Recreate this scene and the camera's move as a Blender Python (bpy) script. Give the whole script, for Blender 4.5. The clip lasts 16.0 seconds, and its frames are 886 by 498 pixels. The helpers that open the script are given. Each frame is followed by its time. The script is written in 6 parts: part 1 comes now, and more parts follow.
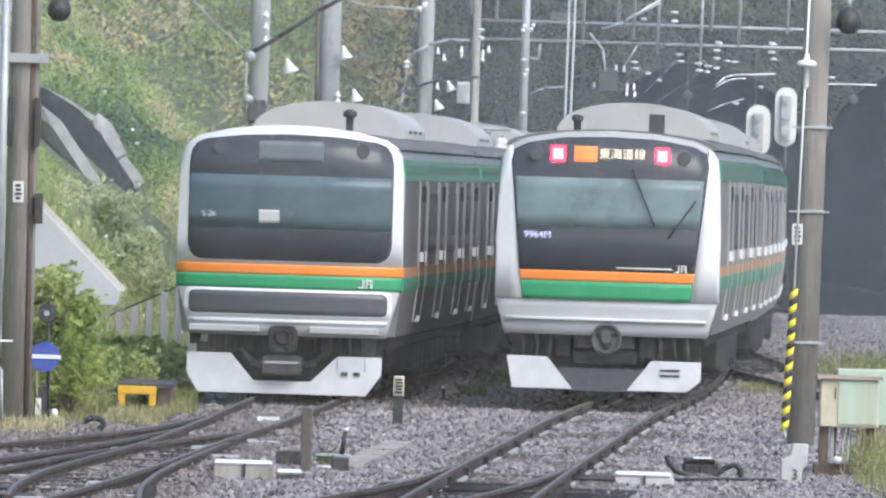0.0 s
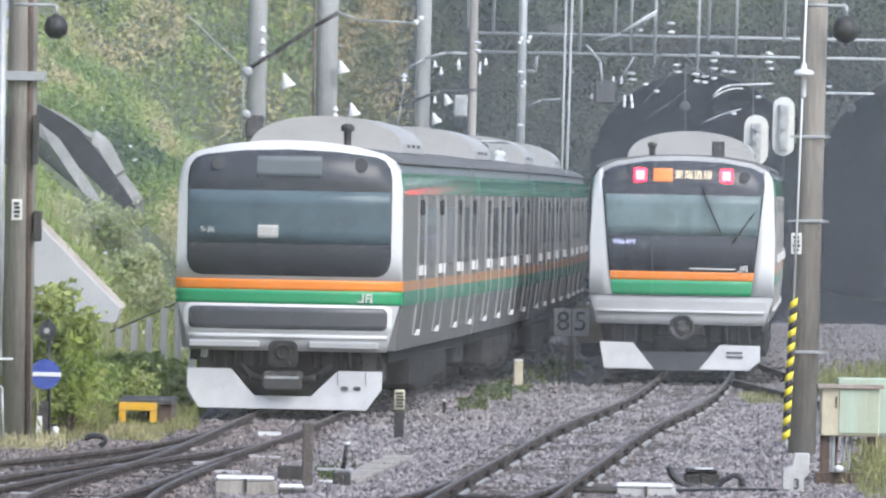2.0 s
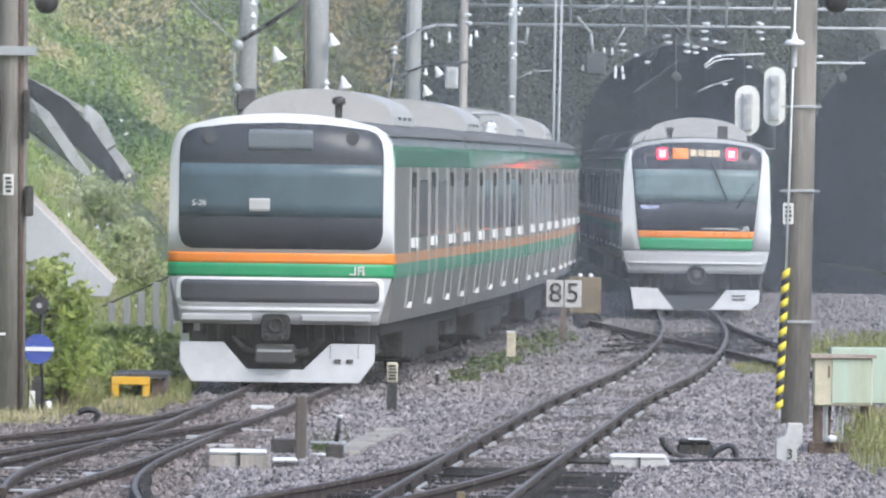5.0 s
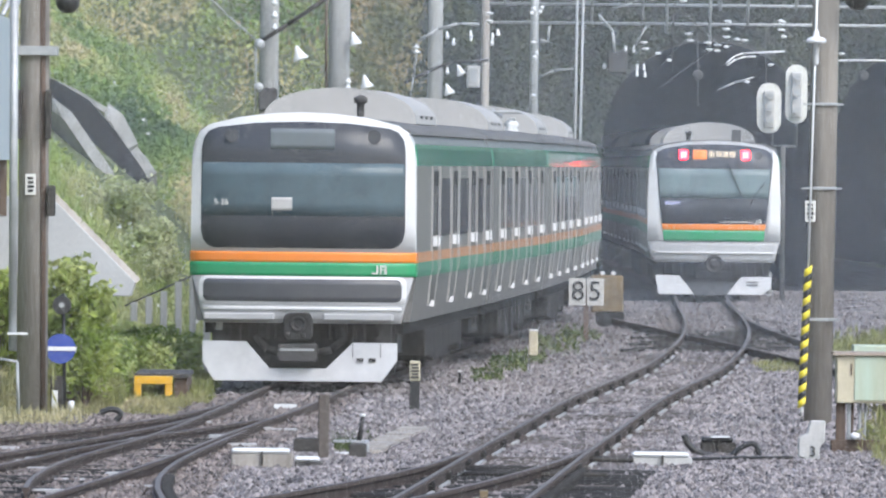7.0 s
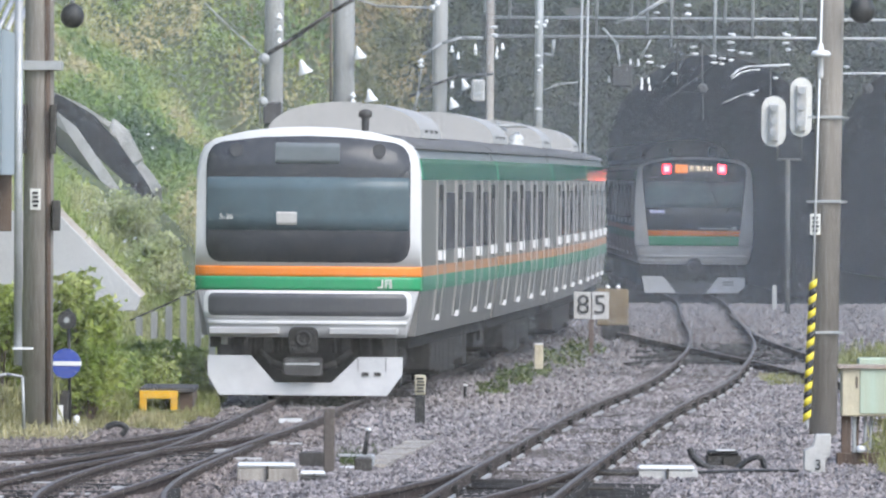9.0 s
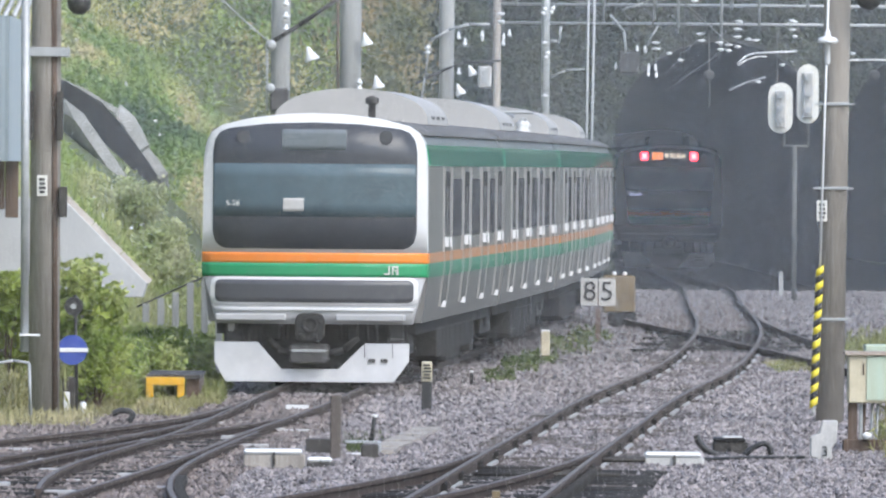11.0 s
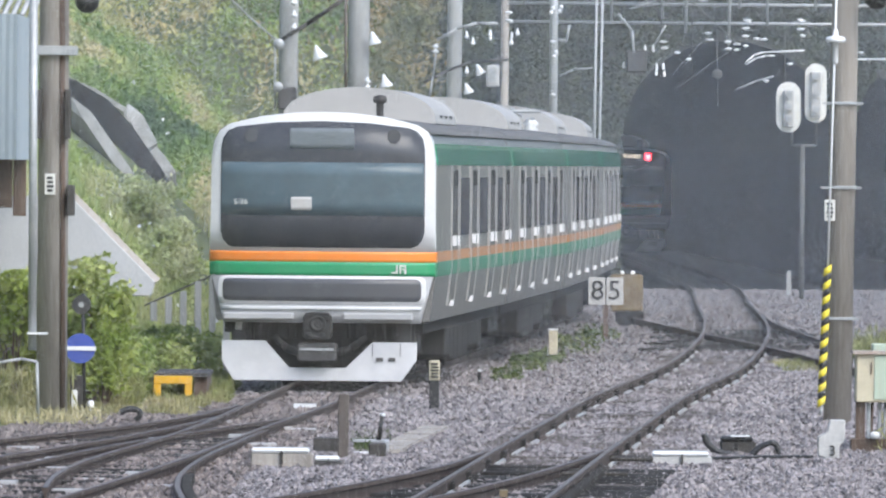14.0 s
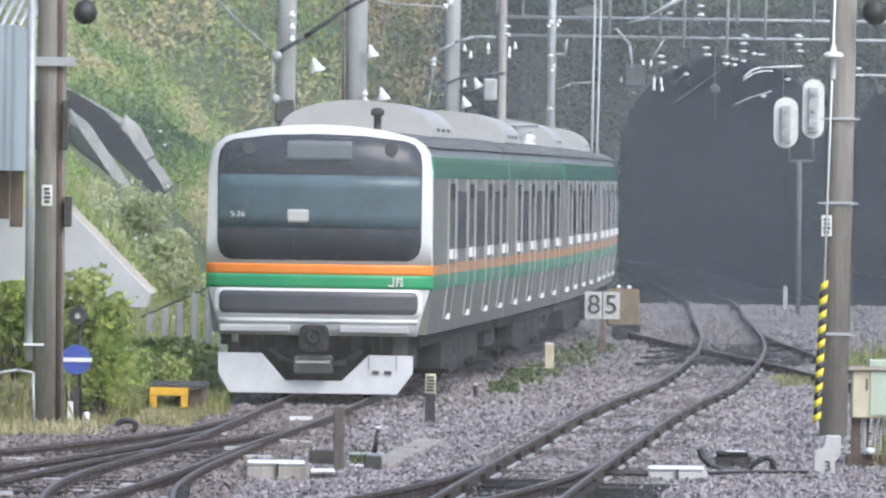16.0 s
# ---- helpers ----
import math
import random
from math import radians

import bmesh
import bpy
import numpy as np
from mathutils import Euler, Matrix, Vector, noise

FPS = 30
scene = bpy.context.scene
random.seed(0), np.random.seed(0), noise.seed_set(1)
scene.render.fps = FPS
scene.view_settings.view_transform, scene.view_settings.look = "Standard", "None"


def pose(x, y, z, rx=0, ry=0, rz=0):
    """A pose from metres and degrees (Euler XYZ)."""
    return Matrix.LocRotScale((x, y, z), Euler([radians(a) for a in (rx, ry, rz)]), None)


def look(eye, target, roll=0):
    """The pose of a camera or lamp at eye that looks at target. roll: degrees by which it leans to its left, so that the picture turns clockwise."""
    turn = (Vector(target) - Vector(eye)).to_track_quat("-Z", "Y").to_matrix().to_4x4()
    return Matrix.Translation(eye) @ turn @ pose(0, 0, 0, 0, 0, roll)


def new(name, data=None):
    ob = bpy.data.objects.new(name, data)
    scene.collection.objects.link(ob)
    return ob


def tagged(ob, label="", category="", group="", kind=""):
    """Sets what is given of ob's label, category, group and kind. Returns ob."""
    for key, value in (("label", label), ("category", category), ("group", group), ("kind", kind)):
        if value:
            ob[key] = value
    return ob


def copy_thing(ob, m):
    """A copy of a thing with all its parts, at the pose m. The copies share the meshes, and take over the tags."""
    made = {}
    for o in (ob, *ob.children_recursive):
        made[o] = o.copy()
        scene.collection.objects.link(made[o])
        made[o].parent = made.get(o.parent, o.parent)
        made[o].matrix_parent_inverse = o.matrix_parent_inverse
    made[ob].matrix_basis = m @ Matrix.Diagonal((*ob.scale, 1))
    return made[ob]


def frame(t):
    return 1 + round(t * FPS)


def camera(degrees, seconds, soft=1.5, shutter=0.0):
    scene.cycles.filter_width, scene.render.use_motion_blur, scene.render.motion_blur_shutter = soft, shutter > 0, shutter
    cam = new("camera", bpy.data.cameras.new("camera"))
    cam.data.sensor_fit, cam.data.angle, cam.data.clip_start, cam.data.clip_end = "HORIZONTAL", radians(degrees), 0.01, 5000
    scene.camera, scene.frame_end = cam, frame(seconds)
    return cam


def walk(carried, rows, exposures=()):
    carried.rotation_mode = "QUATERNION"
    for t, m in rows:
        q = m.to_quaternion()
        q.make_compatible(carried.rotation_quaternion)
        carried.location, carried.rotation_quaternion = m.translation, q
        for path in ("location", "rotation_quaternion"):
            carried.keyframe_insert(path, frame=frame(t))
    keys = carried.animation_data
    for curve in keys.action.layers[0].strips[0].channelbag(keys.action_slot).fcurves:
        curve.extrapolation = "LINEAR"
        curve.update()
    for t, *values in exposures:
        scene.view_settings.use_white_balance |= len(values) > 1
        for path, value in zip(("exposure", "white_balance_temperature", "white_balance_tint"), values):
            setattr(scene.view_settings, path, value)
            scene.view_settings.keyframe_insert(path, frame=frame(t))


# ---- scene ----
EYE = (0, 0, 2.85)
cam = camera(4.69, 16.0, soft=2.2)
walk(cam, [
    (0, look(EYE, (2.758, 1000, -3.354), 1.702)),
    (0.5, look(EYE, (3.307, 1000, -2.999), 1.633)),
    (1, look(EYE, (3.023, 1000, -3.437), 1.574)),
    (1.5, look(EYE, (2.839, 1000, -2.491), 1.124)),
    (2, look(EYE, (2.804, 1000, -2.125), 1.076)),
    (2.5, look(EYE, (-0.387, 1000, -2.639), 0.945)),
    (3, look(EYE, (1.200, 1000, -3.465), 1.005)),
    (3.5, look(EYE, (2.400, 1000, -3.500), 0.946)),
    (4, look(EYE, (3.365, 1000, -3.916), 0.888)),
    (6.3, look(EYE, (2.636, 1000, -4.982), 0.550)),
    (6.5, look(EYE, (2.878, 1000, -4.870), 0.614)),
    (7, look(EYE, (1.540, 1000, -4.834), 0.555)),
    (7.5, look(EYE, (1.967, 1000, -4.693), 0.602)),
    (8, look(EYE, (2.874, 1000, -4.251), 0.677)),
    (8.5, look(EYE, (1.206, 1000, -3.404), 0.436)),
    (11, look(EYE, (0.453, 1000, -4.797), 0.447)),
    (11.5, look(EYE, (0.480, 1000, -4.391), 0.571)),
    (12, look(EYE, (1.582, 1000, -4.772), 0.686)),
    (12.5, look(EYE, (1.379, 1000, -5.437), 0.753)),
    (13, look(EYE, (-0.036, 1000, -5.135), 0.765)),
    (13.5, look(EYE, (0.086, 1000, -4.738), 0.630)),
    (14, look(EYE, (-0.264, 1000, -4.905), 0.506)),
    (14.5, look(EYE, (-0.613, 1000, -4.695), 0.448)),
    (15, look(EYE, (-1.335, 1000, -4.623), 0.448)),
    (15.5, look(EYE, (-0.533, 1000, -3.996), 0.702)),
    (16, look(EYE, (0.026, 1000, -3.665), 0.828)),
])

# ---- world and light: overcast, light rain ----
world = bpy.data.worlds.new("overcast_sky")
scene.world = world
world.use_nodes = True
wn = world.node_tree.nodes
sky = wn.new("ShaderNodeTexSky")
sky.sky_type = "NISHITA"
sky.sun_disc = False
sky.sun_elevation = radians(48)
sky.sun_rotation = radians(145)
sky.air_density, sky.dust_density, sky.ozone_density = 1.0, 2.0, 2.0
wn["Background"].inputs["Strength"].default_value = 0.15
world.node_tree.links.new(sky.outputs["Color"], wn["Background"].inputs["Color"])

sun_data = bpy.data.lights.new("sun", "SUN")
sun_data.energy, sun_data.angle, sun_data.color = 1.0, radians(40), (0.97, 1.0, 1.0)
sun = new("sun", sun_data)
sun.matrix_world = look((70, -40, 110), (0, 60, 0))
scene.view_settings.exposure = 1.0


# ---- materials ----
def material(name, colour, rough=0.6, metal=0.0, var=0.15, scale=3.0, bump=0.0, fine=40.0, island=0.0, obj=0.0, spec=0.5, streak=0.0, tint=None, patch=None, squash=1.0, wide=None):
    """A surface with two scales of noise; var is the spread of brightness, tint a second colour for stains."""
    m = bpy.data.materials.new(name)
    m.use_nodes = True
    nt = m.node_tree
    N, L = nt.nodes, nt.links
    p = N["Principled BSDF"]
    p.inputs["Roughness"].default_value, p.inputs["Metallic"].default_value = rough, metal
    p.inputs["Specular IOR Level"].default_value = spec
    tc = N.new("ShaderNodeTexCoord")
    mp = N.new("ShaderNodeMapping")
    L.new(tc.outputs["Object"], mp.inputs["Vector"])
    mp.inputs["Scale"].default_value = (1, squash, 0.12 if streak else 1)
    n1, n2 = N.new("ShaderNodeTexNoise"), N.new("ShaderNodeTexNoise")
    for n, s in ((n1, scale), (n2, fine)):
        n.inputs["Scale"].default_value, n.inputs["Detail"].default_value = s, 5
        L.new(mp.outputs["Vector"], n.inputs["Vector"])
    add = N.new("ShaderNodeMath")
    add.operation = "MULTIPLY_ADD"
    L.new(n1.outputs["Fac"], add.inputs[0])
    add.inputs[1].default_value = 0.65
    half = N.new("ShaderNodeMath")
    half.operation = "MULTIPLY"
    L.new(n2.outputs["Fac"], half.inputs[0])
    half.inputs[1].default_value = 0.35
    L.new(half.outputs[0], add.inputs[2])
    last = add.outputs[0]
    for amount, node, out in ((island, "ShaderNodeNewGeometry", "Random Per Island"), (obj, "ShaderNodeObjectInfo", "Random")):
        if amount:
            g = N.new(node)
            mx = N.new("ShaderNodeMix")
            mx.inputs[0].default_value = amount
            L.new(last, mx.inputs[2])
            L.new(g.outputs[out], mx.inputs[3])
            last = mx.outputs[0]
    ramp = N.new("ShaderNodeValToRGB")
    lo = tint or tuple(c * (1 - 2 * var) for c in colour)
    hi = tuple(min(1, c * (1 + 2 * var)) for c in colour)
    e = ramp.color_ramp.elements
    wide = wide or (0.25 if not (island or obj) else 0.1)
    e[0].position, e[0].color = wide, (*[max(0, c) for c in lo], 1)
    e[1].position, e[1].color = 1 - wide, (*hi, 1)
    L.new(last, ramp.inputs["Fac"])
    shade = ramp.outputs["Color"]
    if patch:
        n3 = N.new("ShaderNodeTexNoise")
        n3.inputs["Scale"].default_value, n3.inputs["Detail"].default_value = 0.55, 3
        L.new(mp.outputs["Vector"], n3.inputs["Vector"])
        r3 = N.new("ShaderNodeValToRGB")
        r3.color_ramp.elements[0].position, r3.color_ramp.elements[1].position = 0.46, 0.62
        L.new(n3.outputs["Fac"], r3.inputs["Fac"])
        mp3 = N.new("ShaderNodeMix")
        mp3.data_type = "RGBA"
        L.new(r3.outputs["Color"], mp3.inputs[0])
        L.new(shade, mp3.inputs[6])
        mp3.inputs[7].default_value = (*patch, 1)
        shade = mp3.outputs[2]
    L.new(shade, p.inputs["Base Color"])
    if bump:
        b = N.new("ShaderNodeBump")
        b.inputs["Strength"].default_value, b.inputs["Distance"].default_value = 1.0, bump
        L.new(n2.outputs["Fac"], b.inputs["Height"])
        L.new(b.outputs["Normal"], p.inputs["Normal"])
    return m


def glow(name, colour, strength):
    m = bpy.data.materials.new(name)
    m.use_nodes = True
    p = m.node_tree.nodes["Principled BSDF"]
    p.inputs["Base Color"].default_value = (*[0.3 * c for c in colour], 1)
    p.inputs["Emission Color"].default_value = (*colour, 1)
    p.inputs["Emission Strength"].default_value = strength
    return m


def vegetation(name, colours, scale=0.5, spread=0.25, through_light=0.35):
    """Leaves in drifts of several colours, a little different from leaf to leaf, that let some light through."""
    m = bpy.data.materials.new(name)
    m.use_nodes = True
    N, L = m.node_tree.nodes, m.node_tree.links
    p = N["Principled BSDF"]
    p.inputs["Roughness"].default_value, p.inputs["Specular IOR Level"].default_value = 0.65, 0.25
    tc, mp = N.new("ShaderNodeTexCoord"), N.new("ShaderNodeMapping")
    mp.inputs["Scale"].default_value = (1, 0.15, 1)
    L.new(tc.outputs["Object"], mp.inputs["Vector"])
    n1, n2 = N.new("ShaderNodeTexNoise"), N.new("ShaderNodeTexNoise")
    for n, k, d in ((n1, scale, 4), (n2, scale * 7, 2)):
        n.inputs["Scale"].default_value, n.inputs["Detail"].default_value = k, d
        L.new(mp.outputs["Vector"], n.inputs["Vector"])
    ramp = N.new("ShaderNodeValToRGB")
    e = ramp.color_ramp.elements
    while len(e) < len(colours):
        e.new(0.5)
    for i, c in enumerate(colours):
        e[i].position, e[i].color = 0.30 + 0.40 * i / max(1, len(colours) - 1), (*c, 1)
    L.new(n1.outputs["Fac"], ramp.inputs["Fac"])
    g = N.new("ShaderNodeNewGeometry")
    add = N.new("ShaderNodeMath")
    add.operation = "ADD"
    L.new(g.outputs["Random Per Island"], add.inputs[0])
    L.new(n2.outputs["Fac"], add.inputs[1])
    hsv = N.new("ShaderNodeHueSaturation")
    rng = N.new("ShaderNodeMapRange")
    rng.inputs["From Min"].default_value, rng.inputs["From Max"].default_value = 0.3, 1.7
    rng.inputs["To Min"].default_value, rng.inputs["To Max"].default_value = 1 - 1.6 * spread, 1 + 1.6 * spread
    L.new(add.outputs[0], rng.inputs["Value"])
    L.new(rng.outputs["Result"], hsv.inputs["Value"])
    L.new(ramp.outputs["Color"], hsv.inputs["Color"])
    L.new(hsv.outputs["Color"], p.inputs["Base Color"])
    tr, mix = N.new("ShaderNodeBsdfTranslucent"), N.new("ShaderNodeMixShader")
    L.new(hsv.outputs["Color"], tr.inputs["Color"])
    mix.inputs[0].default_value = through_light
    L.new(p.outputs[0], mix.inputs[1])
    L.new(tr.outputs[0], mix.inputs[2])
    L.new(mix.outputs[0], N["Material Output"].inputs["Surface"])
    return m


M = dict(
    steel=material("stainless_steel", (0.235, 0.226, 0.217), 0.42, 0.55, 0.12, 1.5, 0, 30, streak=1),
    steel_dark=material("stainless_door", (0.19, 0.185, 0.18), 0.38, 0.6, 0.12, 1.5, 0, 30, streak=1),
    white=material("white_mask_paint", (0.70, 0.70, 0.695), 0.3, 0, 0.05, 2.0, 0, 25),
    skirt=material("white_skirt_paint", (0.64, 0.64, 0.65), 0.4, 0, 0.08, 4.0, 0, 30),
    orange=material("orange_stripe", (0.85, 0.25, 0.03), 0.4, 0, 0.05, 3.0, 0, 20),
    green=material("green_stripe", (0.02, 0.30, 0.12), 0.4, 0, 0.06, 3.0, 0, 20),
    band_o=material("orange_band", (0.55, 0.26, 0.12), 0.45, 0.2, 0.1, 1.0, 0, 20),
    band_top=material("upper_green_band", (0.055, 0.36, 0.22), 0.09, 0.2, 0.1, 1.0, 0, 20),
    band_g=material("green_band", (0.06, 0.26, 0.16), 0.45, 0.2, 0.1, 1.0, 0, 20),
    roof=material("grey_roof", (0.14, 0.135, 0.13), 0.75, 0, 0.15, 1.2, 0.004, 18),
    dome=material("cooler_cover", (0.42, 0.41, 0.395), 0.7, 0, 0.1, 1.5, 0.002, 14),
    # base lifted above black: reflected sky and haze put into the colour
    black=material("black_front", (0.06, 0.065, 0.076), 0.25, 0, 0.1, 2.0, 0, 12, spec=0.35),
    lower=material("dark_grey_panel", (0.075, 0.078, 0.085), 0.3, 0, 0.12, 3.0, 0, 20),
    glass=material("cab_glass", (0.092, 0.135, 0.155), 0.12, 0, 0.2, 1.2, 0, 6, spec=0.25),
    glass_pale=material("pale_cab_glass", (0.165, 0.225, 0.23), 0.12, 0, 0.22, 1.6, 0, 6, spec=0.25),
    # grey base imitates the reflections in the side windows
    window=material("side_glass", (0.11, 0.112, 0.118), 0.08, 0, 0.15, 2, 0, 9),
    under=material("underframe_grime", (0.042, 0.041, 0.040), 0.85, 0, 0.3, 3, 0.01, 25, spec=0.12),
    gear=material("equipment_grey", (0.08, 0.078, 0.077), 0.75, 0, 0.25, 3, 0.006, 25, spec=0.2),
    bumper=material("bumper_silver", (0.42, 0.42, 0.42), 0.55, 0.0, 0.08, 2, 0, 30),
    seal=material("dark_rubber", (0.02, 0.02, 0.02), 0.7, 0, 0.1),
    rail=material("rail_rust", (0.09, 0.071, 0.062), 0.85, 0, 0.3, 6, 0.004, 60, spec=0.2),
    shine=material("rail_head", (0.15, 0.13, 0.12), 0.6, 0.1, 0.12, 4, 0, 60),
    ballast=material("ballast_bed", (0.095, 0.087, 0.08), 0.9, 0, 0.4, 9, 0.03, 30, tint=(0.05, 0.048, 0.045)),
    stone=material("ballast_stone", (0.212, 0.188, 0.184), 0.5, 0, 0.4, 1.1, 0.004, 60, island=0.75, tint=(0.055, 0.047, 0.047)),
    earth=material("grassy_earth", (0.13, 0.15, 0.06), 0.95, 0, 0.35, 2, 0.03, 20, tint=(0.06, 0.075, 0.03)),
    sleeper=material("old_sleeper", (0.10, 0.085, 0.075), 0.9, 0, 0.3, 5, 0.008, 40, obj=0.4),
    concrete=material("weathered_concrete", (0.42, 0.385, 0.345), 0.9, 0, 0.14, 2.5, 0.006, 30, streak=1, spec=0.12, tint=(0.19, 0.17, 0.15)),
    portal=material("sooty_masonry", (0.11, 0.107, 0.10), 0.9, 0, 0.35, 0.9, 0.02, 9, tint=(0.05, 0.05, 0.048)),
    # near-black: the darkness inside the tunnels is put into the colour
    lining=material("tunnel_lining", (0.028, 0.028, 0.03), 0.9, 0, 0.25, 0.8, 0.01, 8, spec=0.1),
    galv=material("galvanised_steel", (0.42, 0.43, 0.43), 0.55, 0.4, 0.15, 4, 0, 40),
    insul=material("white_porcelain", (0.8, 0.8, 0.8), 0.2, 0, 0.04),
    leaf=vegetation("leaf", [(0.13, 0.19, 0.06), (0.30, 0.38, 0.11), (0.46, 0.50, 0.19), (0.56, 0.53, 0.27)], 1.4, 0.36, 0.5),
    hillleaf=vegetation("hillside_leaf", [(0.08, 0.135, 0.06), (0.17, 0.26, 0.085), (0.30, 0.39, 0.12), (0.45, 0.48, 0.19), (0.62, 0.53, 0.30), (0.30, 0.34, 0.13)], 0.40, 0.14),
    bankleaf=vegetation("bank_leaf", [(0.13, 0.15, 0.08), (0.26, 0.26, 0.12), (0.46, 0.37, 0.20), (0.55, 0.37, 0.18), (0.20, 0.21, 0.11)], 0.5, 0.15),
    slopegrass=vegetation("slope_grass", [(0.26, 0.36, 0.10), (0.37, 0.46, 0.15), (0.48, 0.51, 0.23), (0.54, 0.52, 0.30)], 0.8, 0.12),
    # pale threads that imitate haze; the far colour is bluer, as distance would tint it
    rain=vegetation("rain_haze", [(0.91, 0.88, 0.84), (0.93, 0.9, 0.86)], 0.5, 0.02, 0.5),
    hazefar=vegetation("distant_haze", [(0.80, 0.86, 0.95), (0.82, 0.88, 0.97)], 0.5, 0.02, 0.5),
    drygrass=vegetation("short_dry_grass", [(0.24, 0.25, 0.10), (0.42, 0.38, 0.19), (0.58, 0.51, 0.31)], 1.2),
    # body steel made lighter: light caught by the upright ribs, put into the colour
    steel_lit=material("lit_steel_pillar", (0.40, 0.39, 0.38), 0.42, 0.45, 0.1, 1.5, 0, 30, streak=1),
    mast=material("grey_mast", (0.38, 0.38, 0.37), 0.85, 0, 0.15, 2.5, 0.006, 30, streak=1, spec=0.12, tint=(0.22, 0.22, 0.21)),
    soil=material("hill_soil", (0.10, 0.12, 0.05), 0.95, 0, 0.3, 0.8, 0.05, 6),
    wire=material("wire_grey", (0.30, 0.30, 0.29), 0.5, 0.5, 0.1),
    darkiron=material("dark_iron", (0.06, 0.055, 0.05), 0.7, 0.3, 0.3, 6, 0.003, 40),
    yellow=material("yellow_paint", (0.75, 0.42, 0.03), 0.5, 0, 0.15, 6, 0, 30),
    blackpaint=material("black_paint", (0.03, 0.03, 0.03), 0.5, 0, 0.2),
    sign=material("white_sign", (0.72, 0.71, 0.66), 0.5, 0, 0.08, 6, 0, 30),
    blue=material("blue_sign", (0.05, 0.09, 0.38), 0.45, 0, 0.1, 6),
    mint=material("pale_green_box", (0.40, 0.52, 0.44), 0.6, 0, 0.1, 2.2, 0.002, 14, streak=1, tint=(0.40, 0.36, 0.22)),
    tin=material("corrugated_tin", (0.44, 0.50, 0.53), 0.5, 0.1, 0.1, 1.5, 0, 20, streak=1),
    tarp=material("pale_concrete_apron", (0.47, 0.48, 0.49), 0.7, 0, 0.08, 1.2, 0.004, 20),
    rust=material("brown_shed_boards", (0.12, 0.085, 0.065), 0.9, 0, 0.3, 3, 0.006, 30, streak=1),
    stripe=material("yellow_stripe", (0.85, 0.68, 0.05), 0.5, 0, 0.1, 6, 0, 30),
    rustpale=material("rusty_lid", (0.42, 0.38, 0.33), 0.7, 0, 0.15, 5, 0.002, 30, tint=(0.22, 0.13, 0.09)),
    ochre=material("ochre_case", (0.18, 0.135, 0.075), 0.7, 0, 0.25, 4, 0.003, 30),
    ochrepale=material("yellowed_white", (0.56, 0.50, 0.36), 0.7, 0, 0.15, 5, 0.002, 40),
    concrete2=material("pale_concrete", (0.50, 0.49, 0.47), 0.8, 0, 0.15, 4, 0.004, 40),
    glassgrey=material("unlit_display_glass", (0.17, 0.195, 0.21), 0.3, 0, 0.1, 2, 0, 10, spec=0.3),
    stonerust=material("rusty_stone", (0.165, 0.137, 0.124), 0.55, 0, 0.4, 1.3, 0.004, 60, island=0.7, tint=(0.045, 0.036, 0.033)),
    # a darker tone for the stones of the far track bed
    stonefar=material("far_dark_stone", (0.155, 0.137, 0.132), 0.55, 0, 0.4, 0.5, 0.004, 60, island=0.7, tint=(0.05, 0.043, 0.042)),
    # pale steel, for the painted gleam along the rails and for the tie plates
    gleam_tie_steel=material("rail_gleam_tie_plate", (0.50, 0.49, 0.48), 0.3, 0.2, 0.12, 5, 0, 40),
    drainstone=material("drain_concrete", (0.46, 0.455, 0.435), 0.85, 0, 0.18, 2.0, 0.006, 20, tint=(0.21, 0.205, 0.18)),
    oldslat=material("old_grey_slat", (0.42, 0.425, 0.41), 0.9, 0, 0.25, 3, 0.004, 30, streak=1, spec=0.15),
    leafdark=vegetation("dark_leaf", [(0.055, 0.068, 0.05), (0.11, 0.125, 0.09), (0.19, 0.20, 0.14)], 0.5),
    leafbright=vegetation("bright_leaf", [(0.17, 0.25, 0.05), (0.33, 0.40, 0.10), (0.46, 0.48, 0.15)], 1.5, 0.3, 0.5),
    leafdull=vegetation("dull_weed", [(0.06, 0.085, 0.035), (0.12, 0.15, 0.06), (0.19, 0.21, 0.09)], 1.0),
    leafpale=vegetation("pale_leaf", [(0.36, 0.43, 0.18), (0.56, 0.59, 0.33), (0.78, 0.77, 0.56)], 1.5, 0.2, 0.5),
    grass=vegetation("grass_blade", [(0.15, 0.18, 0.06), (0.30, 0.31, 0.12), (0.48, 0.42, 0.23)], 0.9),
    red=glow("red_tail_lamp", (1.0, 0.012, 0.028), 8.0),
    redcore=glow("tail_lamp_core", (1.0, 0.5, 0.52), 1.0),
    amber=glow("orange_display", (1.0, 0.30, 0.09), 0.6),
    led=glow("white_display", (1.0, 0.85, 0.65), 0.8),
    ledblue=glow("blue_white_display", (0.62, 0.66, 1.0), 0.7),
)


# ---- mesh helpers ----
def box(bm, x0, x1, y0, y1, z0, z1, m=None):
    vs = [bm.verts.new(p) for p in ((x0, y0, z0), (x1, y0, z0), (x1, y1, z0), (x0, y1, z0), (x0, y0, z1), (x1, y0, z1), (x1, y1, z1), (x0, y1, z1))]
    if m:
        for v in vs:
            v.co = m @ v.co
    for f in ((3, 2, 1, 0), (4, 5, 6, 7), (0, 1, 5, 4), (1, 2, 6, 5), (2, 3, 7, 6), (3, 0, 4, 7)):
        bm.faces.new([vs[i] for i in f])
    return vs


